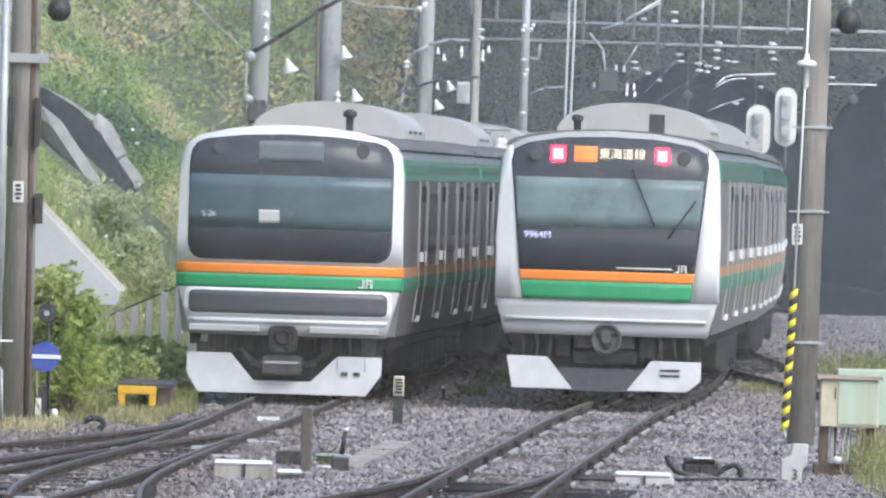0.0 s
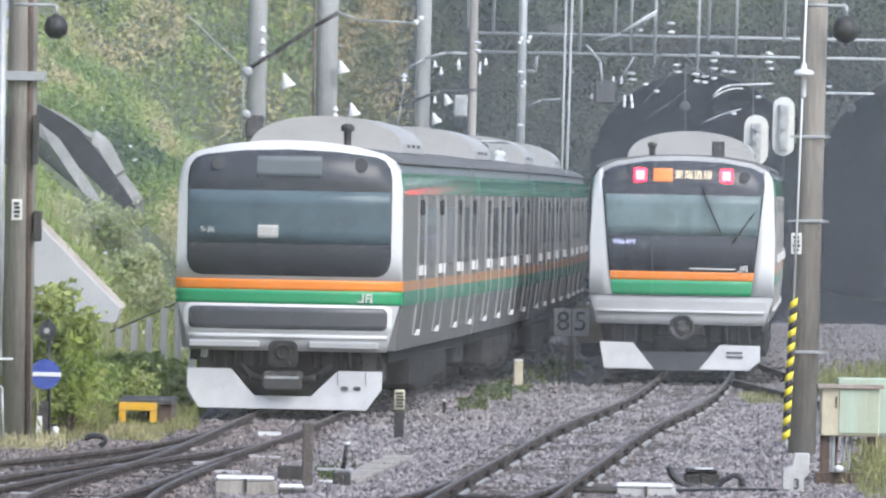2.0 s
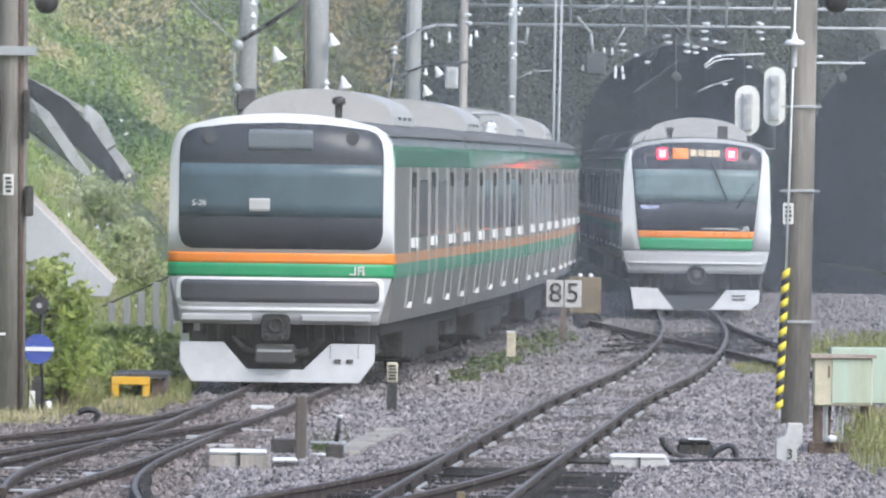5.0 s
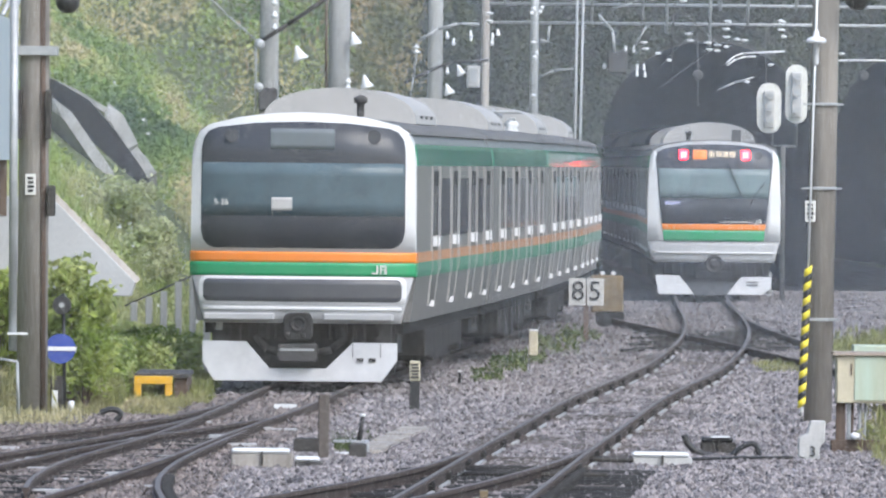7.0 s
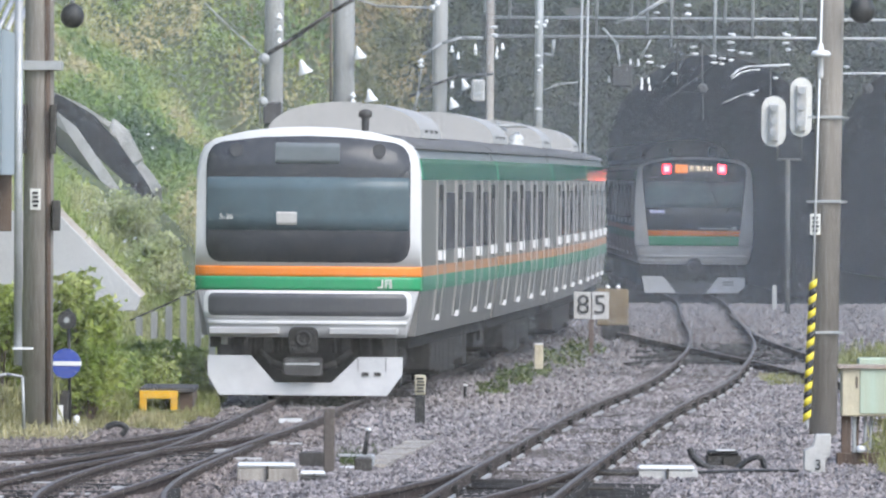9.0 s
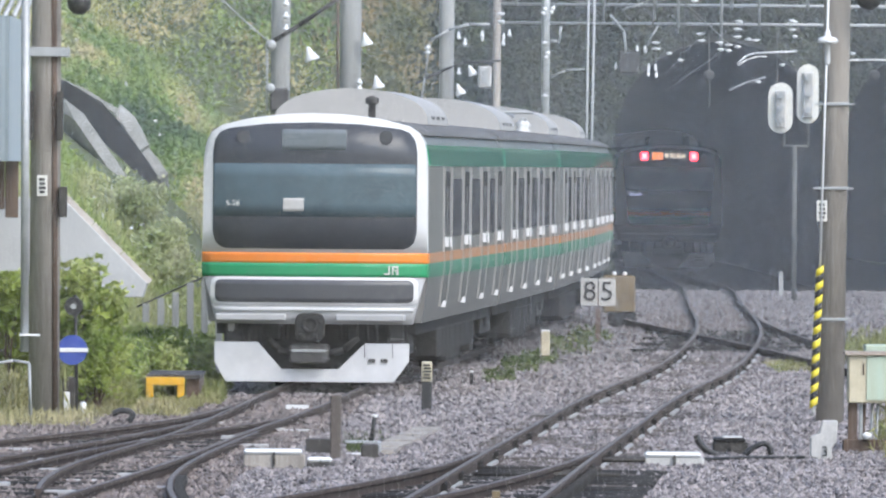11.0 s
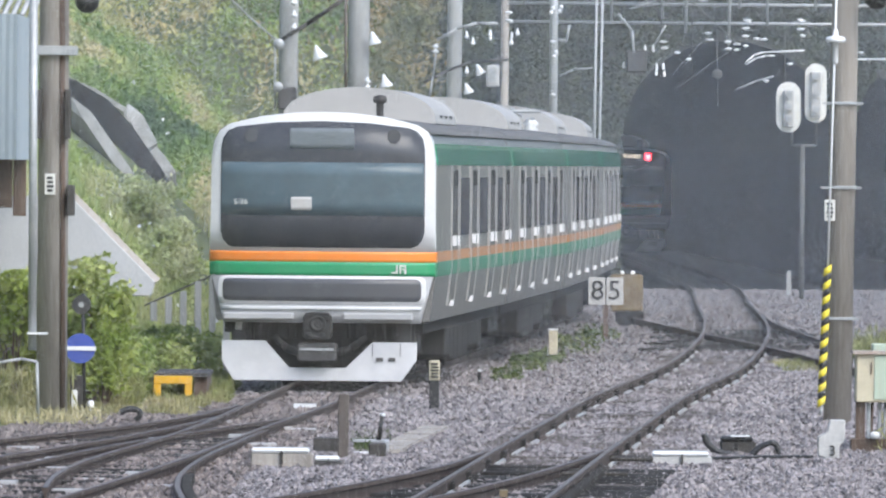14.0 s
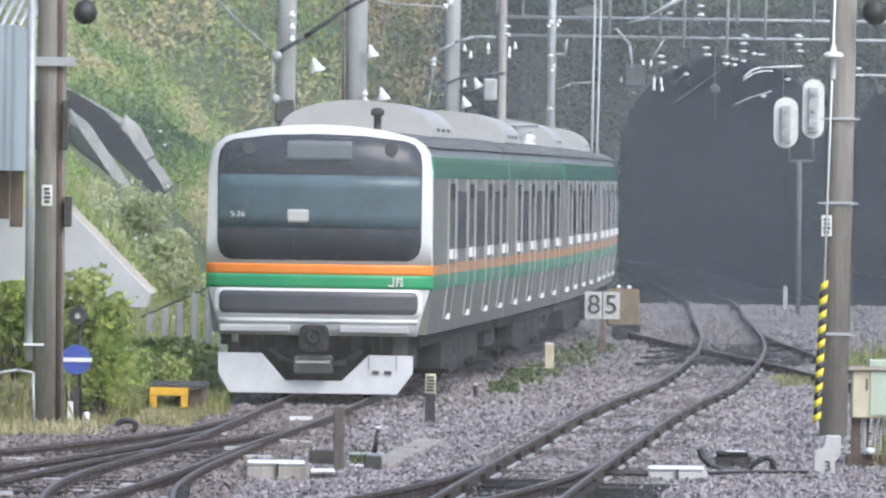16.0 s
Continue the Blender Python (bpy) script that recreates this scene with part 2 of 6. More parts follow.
def tube(bm, a, b, r0, r1=None, n=10, caps=True):
    """A tapered round bar from a to b."""
    a, b = Vector(a), Vector(b)
    r1 = r0 if r1 is None else r1
    q = (b - a).to_track_quat("Z", "Y")
    rings = []
    for c, r in ((a, r0), (b, r1)):
        rings.append([bm.verts.new(c + q @ Vector((r * math.cos(2 * math.pi * i / n), r * math.sin(2 * math.pi * i / n), 0))) for i in range(n)])
    for i in range(n):
        f = bm.faces.new((rings[0][i], rings[0][(i + 1) % n], rings[1][(i + 1) % n], rings[1][i]))
        f.smooth = n > 6
    if caps:
        bm.faces.new(rings[0][::-1])
        bm.faces.new(rings[1])


def lathe(bm, prof, n=14, m=None):
    """Turns a profile of (radius, height) round the z axis."""
    rings = [[bm.verts.new((m or Matrix()) @ Vector((r * math.cos(2 * math.pi * i / n), r * math.sin(2 * math.pi * i / n), z))) for i in range(n)] for r, z in prof]
    for a, b in zip(rings, rings[1:]):
        for i in range(n):
            f = bm.faces.new((a[i], a[(i + 1) % n], b[(i + 1) % n], b[i]))
            f.smooth = True
    bm.faces.new(rings[0][::-1])
    bm.faces.new(rings[-1])


def prism(bm, outline, depth, m=None):
    """Extrudes an (x, z) outline from y = 0 to y = depth."""
    a = [bm.verts.new((x, 0, z)) for x, z in outline]
    b = [bm.verts.new((x, depth, z)) for x, z in outline]
    if m:
        for v in a + b:
            v.co = m @ v.co
    bm.faces.new(a)
    bm.faces.new(b[::-1])
    n = len(a)
    for i in range(n):
        bm.faces.new((a[(i + 1) % n], a[i], b[i], b[(i + 1) % n]))


def rounded(x0, x1, z0, z1, r, n=5):
    """A rounded rectangle as an (x, z) outline."""
    pts = []
    for cx, cz, s in ((x1 - r, z0 + r, -90), (x1 - r, z1 - r, 0), (x0 + r, z1 - r, 90), (x0 + r, z0 + r, 180)):
        for i in range(n + 1):
            a = radians(s + 90 * i / n)
            pts.append((cx + r * math.cos(a), cz + r * math.sin(a)))
    return pts


def mesh(name, bm, mat, bevel=0.0):
    bmesh.ops.recalc_face_normals(bm, faces=bm.faces)
    if bevel:
        bmesh.ops.bevel(bm, geom=bm.edges[:], offset=bevel, segments=1, affect="EDGES")
    me = bpy.data.meshes.new(name)
    bm.to_mesh(me)
    bm.free()
    me.materials.append(M[mat] if isinstance(mat, str) else mat)
    return me


def part(name, bm, mat, parent, label="", bevel=0.0):
    ob = new(name, mesh(name, bm, mat, bevel))
    ob.parent = parent
    return tagged(ob, label)


def thing(name, label, category, m=None, group="", kind=""):
    ob = tagged(new(name), label, category, group, kind)
    if m:
        ob.matrix_basis = m
    return ob


def shared(name, data, parent, m):
    """A further part on mesh data that is already there."""
    ob = new(name, data)
    ob.parent = parent
    ob.matrix_basis = m
    return ob


def solid(name, bm, mat, label, category="", kind="", group="", bevel=0.0):
    return tagged(new(name, mesh(name, bm, mat, bevel)), label, category, group, kind)


def arrays(name, verts, faces, mat):
    me = bpy.data.meshes.new(name)
    me.from_pydata(verts, [], faces)
    me.materials.append(M[mat])
    return me


def along(points, y):
    """x on a line of (y, x) points."""
    for a, b in ((points[0], points[1]), (points[-1], points[-2])):
        if (y - a[0]) * (b[0] - a[0]) < 0:
            return a[1] + (y - a[0]) * (b[1] - a[1]) / (b[0] - a[0])
    return float(np.interp(y, [p[0] for p in points], [p[1] for p in points]))


def smooth_line(points, y):
    """x on a smooth line through (y, x) points."""
    w = [along(points, y + o) for o in (-6, -3, 0, 3, 6)]
    return sum(w) / 5


# ---- plan: centre lines as (y, x) ----
MAIN = [(80, -0.32), (95, 0.43), (103, 0.81), (111, 1.20), (118.5, 1.60), (132, 2.27), (138, 2.62), (153.5, 3.66), (170, 4.41), (187, 5.05), (203, 5.45), (225, 5.80), (240, 6.1), (255, 6.4), (263, 6.5), (303, 6.45), (338, 6.18), (356, 5.94), (374, 5.45), (393, 4.9), (440, 3.0), (500, 0.0)]
SIDING = [(80, -6.3), (100, -4.35), (118, -3.0), (130, -2.27), (141, -1.62), (147, -1.28), (161, -0.48), (181, 0.57), (201, 1.42), (221, 2.10), (245, 2.7), (300, 3.3)]
PATH = [(143, 2.566), (150.5, 3.004), (158, 3.464), (165.7, 3.917), (173.3, 4.315), (181, 4.655), (188.5, 4.954), (195.6, 5.206), (202.5, 5.489), (234, 6.266), (241, 6.402), (248.5, 6.54), (255.5, 6.6), (263, 6.59), (303, 6.454), (312, 6.42), (320, 6.36), (329, 6.276), (338, 6.18), (347, 6.08), (356, 5.936), (365, 5.72), (374, 5.457), (393, 4.9), (440, 3.0), (500, 0.0)]
PORTAL_Y = 266.0


# ---- ground ----
bm = bmesh.new()
box(bm, -900, 900, -300, 2500, -2.0, -0.26)
ground = solid("ground", bm, "earth", "grassy brown earth beside the tracks", "ground", "structure")
bm = bmesh.new()
ys = np.arange(60, 400, 1.0)
prev = None
for y in ys:
    row = []
    for x in np.arange(-7.0, 14.01, 0.35):
        z = -0.17 + 0.035 * noise.noise((x * 0.9, y * 0.25, 0)) + 0.02 * noise.noise((x * 3, y, 3))
        left = -4.4 + 0.0 * y if y < 118 else smooth_line(SIDING, y) - 2.0
        edge = x - left
        z -= 0.25 * max(0, min(1, -edge / 0.6))
        row.append(bm.verts.new((x, y, z)))
    if prev:
        for a, b, c, d in zip(prev, prev[1:], row[1:], row):
            bm.faces.new((a, b, c, d)).smooth = True
    prev = row
solid("ballast_bed", bm, "ballast", "grey-brown crushed stone track bed", "ballast", "structure")


# ---- rails ----
def rail_line(name, pts, parent, z=0.0, step=1.5, y0=None, y1=None):
    """One rail, head, web and foot, along a line of (y, x) points."""
    y0, y1 = y0 or pts[0][0], y1 or pts[-1][0]
    prof = [(-0.064, -0.15), (0.064, -0.15), (0.064, -0.135), (0.012, -0.12), (0.012, -0.045), (0.034, -0.035), (0.034, -0.006), (0.026, 0), (-0.026, 0), (-0.034, -0.006), (-0.034, -0.035), (-0.012, -0.045), (-0.012, -0.12), (-0.064, -0.135)]
    n = max(2, int((y1 - y0) / step))
    bm, head = bmesh.new(), bmesh.new()
    prev = hp = None
    for i in range(n + 1):
        y = y0 + (y1 - y0) * i / n
        x = smooth_line(pts, y)
        row = [bm.verts.new((x + a, y, z + b)) for a, b in prof]
        hr = [head.verts.new((x + a, y, z + 0.004)) for a in (-0.022, 0.022)]
        if prev:
            for k in range(len(prof)):
                j = (k + 1) % len(prof)
                bm.faces.new((prev[k], prev[j], row[j], row[k]))
            head.faces.new((*hp, *hr[::-1]))
        else:
            bm.faces.new(row)
        prev, hp = row, hr
    bm.faces.new(prev[::-1])
    ob = part(name, bm, "rail", parent)
    part("running_surface", head, "shine", ob, "polished rail head")
    return ob


def offset(line, by):
    return [(y, x + by) for y, x in line]


main_track = thing("railway_track", "rusty steel rails of the main line on dark sleepers", "railway track", kind="structure")
siding_track = thing("railway_track", "rusty steel rails of the siding under the parked train", "railway track", kind="structure")
for s in (-0.565, 0.565):
    rail_line("rail", offset(MAIN, s), main_track, 0.0, y0=80, y1=420)
SIDE_RAILS = (
    [(80, -4.13), (89.8, -3.52), (94.6, -3.22), (99.7, -2.88), (105.1, -2.54), (115.5, -2.13), (123, -1.76), (129.7, -1.35), (141, -1.02), (161, 0.085), (181, 1.135), (201, 1.985), (221, 2.665), (240, 3.2)],
    [(96, -3.58), (98.5, -3.70), (101.5, -3.70), (104.6, -3.57), (110.2, -3.18), (116.4, -2.76), (122.4, -2.62), (129.7, -2.40), (135, -2.16), (141, -2.15), (161, -1.045), (181, 0.005), (201, 0.855), (221, 1.535), (240, 2.07)],
    [(104, -6.2), (109, -5.45), (113.7, -4.47), (117.7, -3.53), (122.4, -2.9), (129.7, -2.46)],
    [(100, -5.2), (107.4, -4.22), (112.8, -3.55), (119.4, -2.83), (125, -2.5)],
    [(96, -4.7), (103.4, -4.06), (108.8, -3.66), (115.5, -3.04), (118.3, -2.43), (123.6, -1.78)],
    [(88, -1.95), (90.4, -2.09), (94, -2.33), (98.4, -2.49), (103.1, -2.55), (108.4, -2.34), (114.3, -2.11), (118, -1.96)],
)
for k, line in enumerate(SIDE_RAILS):
    rail_line("rail", line, siding_track, -0.04 - 0.004 * k)
POINT_RAILS = (
    [(86, -2.5), (92.5, -1.51), (94.7, -1.15), (97.2, -0.52), (103.4, 0.147), (108, 0.42)],
    [(88, -0.75), (92, -0.25), (95.3, 0.19), (97.7, 0.50), (101, 1.04), (106, 1.37), (109, 1.6)],
    [(140, 6.45), (150, 6.12), (162.4, 5.64), (171, 5.3), (178, 4.95), (186, 4.49), (201, 3.76), (206, 3.5)],
    [(150, 6.8), (170.3, 6.44), (185.3, 6.23), (198.2, 6.08), (217.6, 6.25), (235, 6.5)],
)
for k, line in enumerate(POINT_RAILS):
    rail_line("rail", line, main_track, -0.006 - 0.004 * k)

# gleam of the wet rail feet painted as pale strips, broken by the joint plates
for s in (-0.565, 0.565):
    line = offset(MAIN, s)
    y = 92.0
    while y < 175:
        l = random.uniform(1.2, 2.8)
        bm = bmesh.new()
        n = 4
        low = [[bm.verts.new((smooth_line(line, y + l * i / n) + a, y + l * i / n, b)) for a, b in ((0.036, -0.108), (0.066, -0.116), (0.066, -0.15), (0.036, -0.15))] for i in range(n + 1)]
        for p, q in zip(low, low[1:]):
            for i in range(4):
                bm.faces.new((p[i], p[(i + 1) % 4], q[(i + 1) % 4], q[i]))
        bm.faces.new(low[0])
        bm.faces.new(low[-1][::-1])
        part("rail_foot", bm, "gleam_tie_steel", main_track, "pale strip painted as the gleam of a wet rail foot")
        yj = y + l + 0.3
        bm = bmesh.new()
        x = smooth_line(line, yj)
        box(bm, x - 0.05, x + 0.05, yj - 0.35, yj + 0.35, -0.13, -0.03)
        part("joint_plate", bm, "under", main_track, bevel=0.01)
        y += l + random.uniform(0.9, 2.6)

# tie plates and timbers of the points
bm = bmesh.new()
box(bm, -0.17, 0.17, -0.07, 0.07, -0.16, -0.115)
tie = mesh("tie_plate", bm, "gleam_tie_steel", 0.008)
rp = random.Random(5)
for k, line in enumerate(SIDE_RAILS[:5]):
    for i in range(7):
        y = rp.uniform(max(96, line[0][0]), 126)
        shared("tie_plate", tie, siding_track, pose(smooth_line(line, y) + rp.choice((-0.2, 0.2)), y, rp.uniform(-0.02, 0.01), 0, 0, rp.uniform(-12, 4)))
bm = bmesh.new()
box(bm, -1.25, 1.25, -0.12, 0.12, -0.3, -0.10)
timber = mesh("point_timber", bm, "under", 0.015)
for i in range(14):
    y = 96.5 + i * 0.75
    shared("point_timber", timber, main_track, pose(smooth_line(MAIN, y) + 0.05, y, rp.uniform(-0.03, 0.0), 0, 0, rp.uniform(-6, -1)))
for i in range(16):
    y = 96.5 + i * 1.5
    shared("point_timber", timber, siding_track, pose(smooth_line(SIDING, y) - 0.1, y, rp.uniform(-0.05, -0.02), 0, 0, rp.uniform(-6, -1)))

for i in range(11):
    y = 176 + i * 2.1
    shared("point_timber", timber, main_track, pose(smooth_line(MAIN, y) + 0.25 * (i % 3 - 1), y, 0.005, 0, 0, rp.uniform(-3, 3)))

# rail chairs and rods of the points
bm = bmesh.new()
box(bm, -0.05, 0.05, -0.05, 0.05, -0.13, -0.035)
chair = mesh("rail_chair", bm, "under", 0.012)
for line, ya, yb, side, owner in ((SIDE_RAILS[5], 92, 101, 0.085, siding_track), (offset(MAIN, 0.565), 94, 104.5, 0.085, main_track)):
    y = ya
    while y < yb:
        shared("rail_chair", chair, owner, pose(smooth_line(line, y) + side, y, -0.01, 0, 0, rp.uniform(-6, 6)))
        y += 0.42
for y, x0, x1 in ((103.2, 0.35, 1.75), (104.1, 0.4, 1.5), (105.3, 0.4, 1.6), (108.6, 1.6, 2.1), (108.9, 1.62, 2.1), (109.2, 1.64, 2.1)):
    bm = bmesh.new()
    tube(bm, (x0, y, -0.085), (x1, y + 0.05, -0.085), 0.024, 0.024, 8)
    part("stretcher_rod", bm, "darkiron", main_track, "dark iron point rod")
bm = bmesh.new()
box(bm, 0.49, 0.56, 94.6, 95.0, -0.05, 0.008)
part("painted_mark", bm, "ochre", main_track, "yellow painted patch on the rail")

# sleepers, half sunk in the stone
bm = bmesh.new()
box(bm, -1.05, 1.05, -0.11, 0.11, -0.30, -0.135)
sleeper_mesh = mesh("sleeper", bm, "sleeper", 0.01)
y = 88.0
while y < 240:
    a = math.degrees(math.atan((smooth_line(MAIN, y + 1) - smooth_line(MAIN, y - 1)) / 2))
    shared("sleeper", sleeper_mesh, main_track, pose(smooth_line(MAIN, y), y, random.uniform(-0.02, 0.005), 0, 0, -a))
    y += 0.62
y = 88.0
while y < 142:
    shared("sleeper", sleeper_mesh, siding_track, pose(smooth_line(SIDING, y) + 0.05, y, random.uniform(-0.05, -0.02), 0, 0, -4))
    y += 0.62

# loose ballast stones
rs = np.random.RandomState(3)
V, Fc, V2, F2, V3, F3 = [], [], [], [], [], []
oct_f = ((0, 2, 4), (2, 1, 4), (1, 3, 4), (3, 0, 4), (2, 0, 5), (1, 2, 5), (3, 1, 5), (0, 3, 5))
oct_v = np.array([(1, 0, 0), (-1, 0, 0), (0, 1, 0), (0, -1, 0), (0, 0, 1), (0, 0, -1)], float)
for n, ya, yb, size in ((64000, 90, 125, 0.034), (34000, 125, 165, 0.043), (21000, 165, 265, 0.058)):
    for _ in range(n):
        y = ya + (yb - ya) * rs.rand()
        x = rs.uniform(-5.0 if y < 125 else smooth_line(SIDING, y) - 1.6, max(5.2, 0.043 * y + 0.5))
        z = -0.165 + 0.035 * noise.noise((x * 0.9, y * 0.25, 0)) + rs.uniform(-0.02, 0.02)
        v = oct_v * (size * rs.uniform(0.5, 1.5, 3)) + rs.uniform(-0.012, 0.012, (6, 3))
        a = rs.rand() * 6.28
        c, sn = math.cos(a), math.sin(a)
        VV, FF = (V2, F2) if x < along([(85, -2.0), (105, -1.9), (123, -1.2), (140, -0.8)], y) and y < 140 else (V3, F3) if y > 165 + 12 * noise.noise((x * 0.4, y * 0.1, 8)) else (V, Fc)
        k = len(VV)
        VV.extend((x + c * p[0] - sn * p[1], y + sn * p[0] + c * p[1], z + 0.75 * p[2]) for p in v)
        FF.extend((k + i, k + j, k + l) for i, j, l in oct_f)
tagged(new("ballast_stones", arrays("ballast_stones", V, Fc, "stone")), "loose wet grey crushed stones between the tracks", "gravel", kind="stuff")
tagged(new("ballast_stones", arrays("ballast_stones", V3, F3, "stonefar")), "darker brown-grey crushed stones before the tunnels", "gravel", kind="stuff")
tagged(new("ballast_stones", arrays("ballast_stones", V2, F2, "stonerust")), "rust-brown crushed stones round the siding points", "gravel", kind="stuff")


# ---- trains ----
def section(y, w=1.475, top=3.55):
    """The body's outline at y: narrowed foot, upright sides, arched roof."""
    side = [(w - 0.08, 0.88), (w - 0.05, 1.1), (w, 1.55), (w, 2.9), (w - 0.03, 3.15), (w - 0.12, 3.32)]
    arch = [((w - 0.12) * math.cos(a), 3.32 + (top - 3.32) * math.sin(a)) for a in [radians(15 * k) for k in range(1, 12)]]
    pts = side + arch + [(-x, z) for x, z in side[::-1]]
    return [(x, y, z) for x, z in pts]


def side_panel(bm, w, y0, y1, z0, z1, s):
    """A plate lying on the car's side, following its narrowed foot."""
    def xat(z):
        return float(np.interp(z, [0.88, 1.1, 1.55, 2.9, 3.15, 3.32], [1.395, 1.425, 1.475, 1.475, 1.445, 1.355]))
    zs = [z0] + [z for z in (1.1, 1.55, 2.9, 3.15) if z0 < z < z1] + [z1]
    outer = [[bm.verts.new((s * (xat(z) + w), y, z)) for z in zs] for y in (y0, y1)]
    inner = [[bm.verts.new((s * (xat(z) - 0.02), y, z)) for z in zs] for y in (y0, y1)]
    for i in range(len(zs) - 1):
        bm.faces.new((outer[0][i], outer[1][i], outer[1][i + 1], outer[0][i + 1]))
        for q in (0, 1):
            bm.faces.new((outer[q][i], outer[q][i + 1], inner[q][i + 1], inner[q][i]))
    for k in (0, -1):
        bm.faces.new((outer[0][k], outer[1][k], inner[1][k], inner[0][k]))


DOORS = (2.9, 7.6, 12.4, 17.1)
LEN = 19.6


def coach(name, label, group, front=False, panto=False):
    """One 20 m coach; y runs from its near end to its far end, z from the rail."""
    car = thing(name, label, "train car", group=group)
    doors = (4.6, 9.4, 14.2, 18.3) if front else DOORS
    bm = bmesh.new()
    rings = [[bm.verts.new(p) for p in section(y)] for y in ((0.45 if front else 0.0), LEN)]
    n = len(rings[0])
    for i in range(n):
        f = bm.faces.new((rings[0][i], rings[0][(i + 1) % n], rings[1][(i + 1) % n], rings[1][i]))
    bm.faces.new(rings[0][::-1])
    bm.faces.new(rings[1])
    part("body", bm, "steel", car, "brushed stainless steel body")
    bm = bmesh.new()
    a = [(1.40 * math.cos(radians(t)), 3.335 + 0.235 * math.sin(radians(t))) for t in range(0, 181, 12)]
    prism(bm, a, LEN - (0.5 if front else 0.02), pose(0, 0.46 if front else 0.01, 0))
    part("roof", bm, "roof", car, "weathered grey roof")
    # cooler on the roof
    bm = bmesh.new()
    arc = [(1.06 * math.cos(radians(t)), 3.50 + 0.49 * math.sin(radians(t)) ** 0.8) for t in range(0, 181, 10)]
    prism(bm, arc, 5.0, pose(0, 7.3, 0))
    dome = part("cooler", bm, "dome", car, "rounded pale grey cooler cover")
    for y in (8.4, 9.6, 10.8):
        for s in (-1, 1):
            bm = bmesh.new()
            box(bm, s * 0.99 - 0.06, s * 0.99 + 0.06, y, y + 0.7, 3.52, 3.62)
            part("grille", bm, "gear", dome)
    for s in (-1, 1):
        for z0, z1, mat, nm in ((2.93, 3.21, "band_top", "upper_band"), (1.66, 1.79, "band_o", "orange_band"), (1.47, 1.66, "band_g", "green_band")):
            bm = bmesh.new()
            side_panel(bm, 0.017, 0.5 if front else 0.03, LEN - 0.03, z0, z1, s)
            part(nm, bm, mat, car)
        for d in doors:
            bm = bmesh.new()
            side_panel(bm, 0.012, d - 0.68, d - 0.012, 1.08, 2.88, s)
            side_panel(bm, 0.012, d + 0.012, d + 0.68, 1.08, 2.88, s)
            door = part("door", bm, "steel_dark", car, "stainless double sliding door")
            for o in (-0.36, 0.36):
                bm = bmesh.new()
                side_panel(bm, 0.015, d + o - 0.24, d + o + 0.24, 2.0, 2.72, s)
                part("window", bm, "window", door)
                # white strip standing proud of the door, below each window
                bm = bmesh.new()
                side_panel(bm, 0.065, d + o - 0.17, d + o + 0.17, 1.85, 1.98, s)
                part("sticker", bm, "insul", door, "white strip low on the door window")
            bm = bmesh.new()
            side_panel(bm, 0.06, d - 0.12, d + 0.12, 1.04, 1.12, s)
            part("sill", bm, "insul", door, "white strip at the door sill")
            for o in (-0.80, 0.70):
                bm = bmesh.new()
                side_panel(bm, 0.022, d + o, d + o + 0.10, 1.05, 2.92, s)
                part("door_frame", bm, "steel_lit", door)
            bm = bmesh.new()
            side_panel(bm, 0.026, d - 0.45, d + 0.45, 2.66, 2.86, s)
            part("door_header", bm, "seal", door)
        for d, e in zip(doors, doors[1:]):
            bm = bmesh.new()
            side_panel(bm, 0.014, d + 1.25, e - 1.25, 1.98, 2.76, s)
            part("side_window", bm, "window", car)
            for yp in (d + 1.1, e - 1.16):
                bm = bmesh.new()
                side_panel(bm, 0.022, yp, yp + 0.06, 1.5, 2.92, s)
                part("window_pillar", bm, "steel_lit", car)
    # running gear
    for yb in (3.2, LEN - 3.2):
        bm = bmesh.new()
        for s in (-1, 1):
            box(bm, s * 0.95 - 0.09, s * 0.95 + 0.09, yb - 1.5, yb + 1.5, 0.42, 0.62)
            box(bm, s * 0.95 - 0.14, s * 0.95 + 0.14, yb - 0.4, yb + 0.4, 0.5, 0.85)
        box(bm, -0.9, 0.9, yb - 0.2, yb + 0.2, 0.45, 0.75)
        bogie = part("bogie", bm, "gear", car)
        for dy in (-1.05, 1.05):
            for s in (-1, 1):
                bm = bmesh.new()
                tube(bm, (s * 0.50, yb + dy, 0.43), (s * 0.63, yb + dy, 0.43), 0.43, 0.43, 24)
                part("wheel", bm, "under", bogie)
    bm = bmesh.new()
    box(bm, -1.3, 1.3, 0.6 if front else 0.1, LEN - 0.1, 0.72, 0.9)
    part("underframe", bm, "under", car)
    rng = random.Random(7)
    y = 5.4
    while y < LEN - 5.6:
        l = rng.uniform(0.7, 1.8)
        for s in (-1, 1):
            bm = bmesh.new()
            box(bm, min(s * 0.5, s * 1.32), max(s * 0.5, s * 1.32), y, y + l, rng.uniform(0.25, 0.4), 0.74)
            part("equipment_box", bm, "under", car, bevel=0.02)
        y += l + 0.15
    if panto:
        bm = bmesh.new()
        for s, yy in ((-1, 3.4), (-1, 5.2), (1, 3.4), (1, 5.2)):
                bm = bmesh.new()
                lathe(bm, [(0.05, 3.5), (0.11, 3.55), (0.05, 3.6), (0.11, 3.65), (0.05, 3.72)], 10, pose(s * 0.7, yy, 0))
                part("insulator", bm, "insul", car, "white pantograph insulator")
        bm = bmesh.new()
        for s in (-1, 1):
            tube(bm, (s * 0.7, 3.2, 3.74), (s * 0.7, 5.4, 3.74), 0.03)
            tube(bm, (s * 0.6, 3.3, 3.76), (s * 0.35, 5.2, 3.9), 0.025)
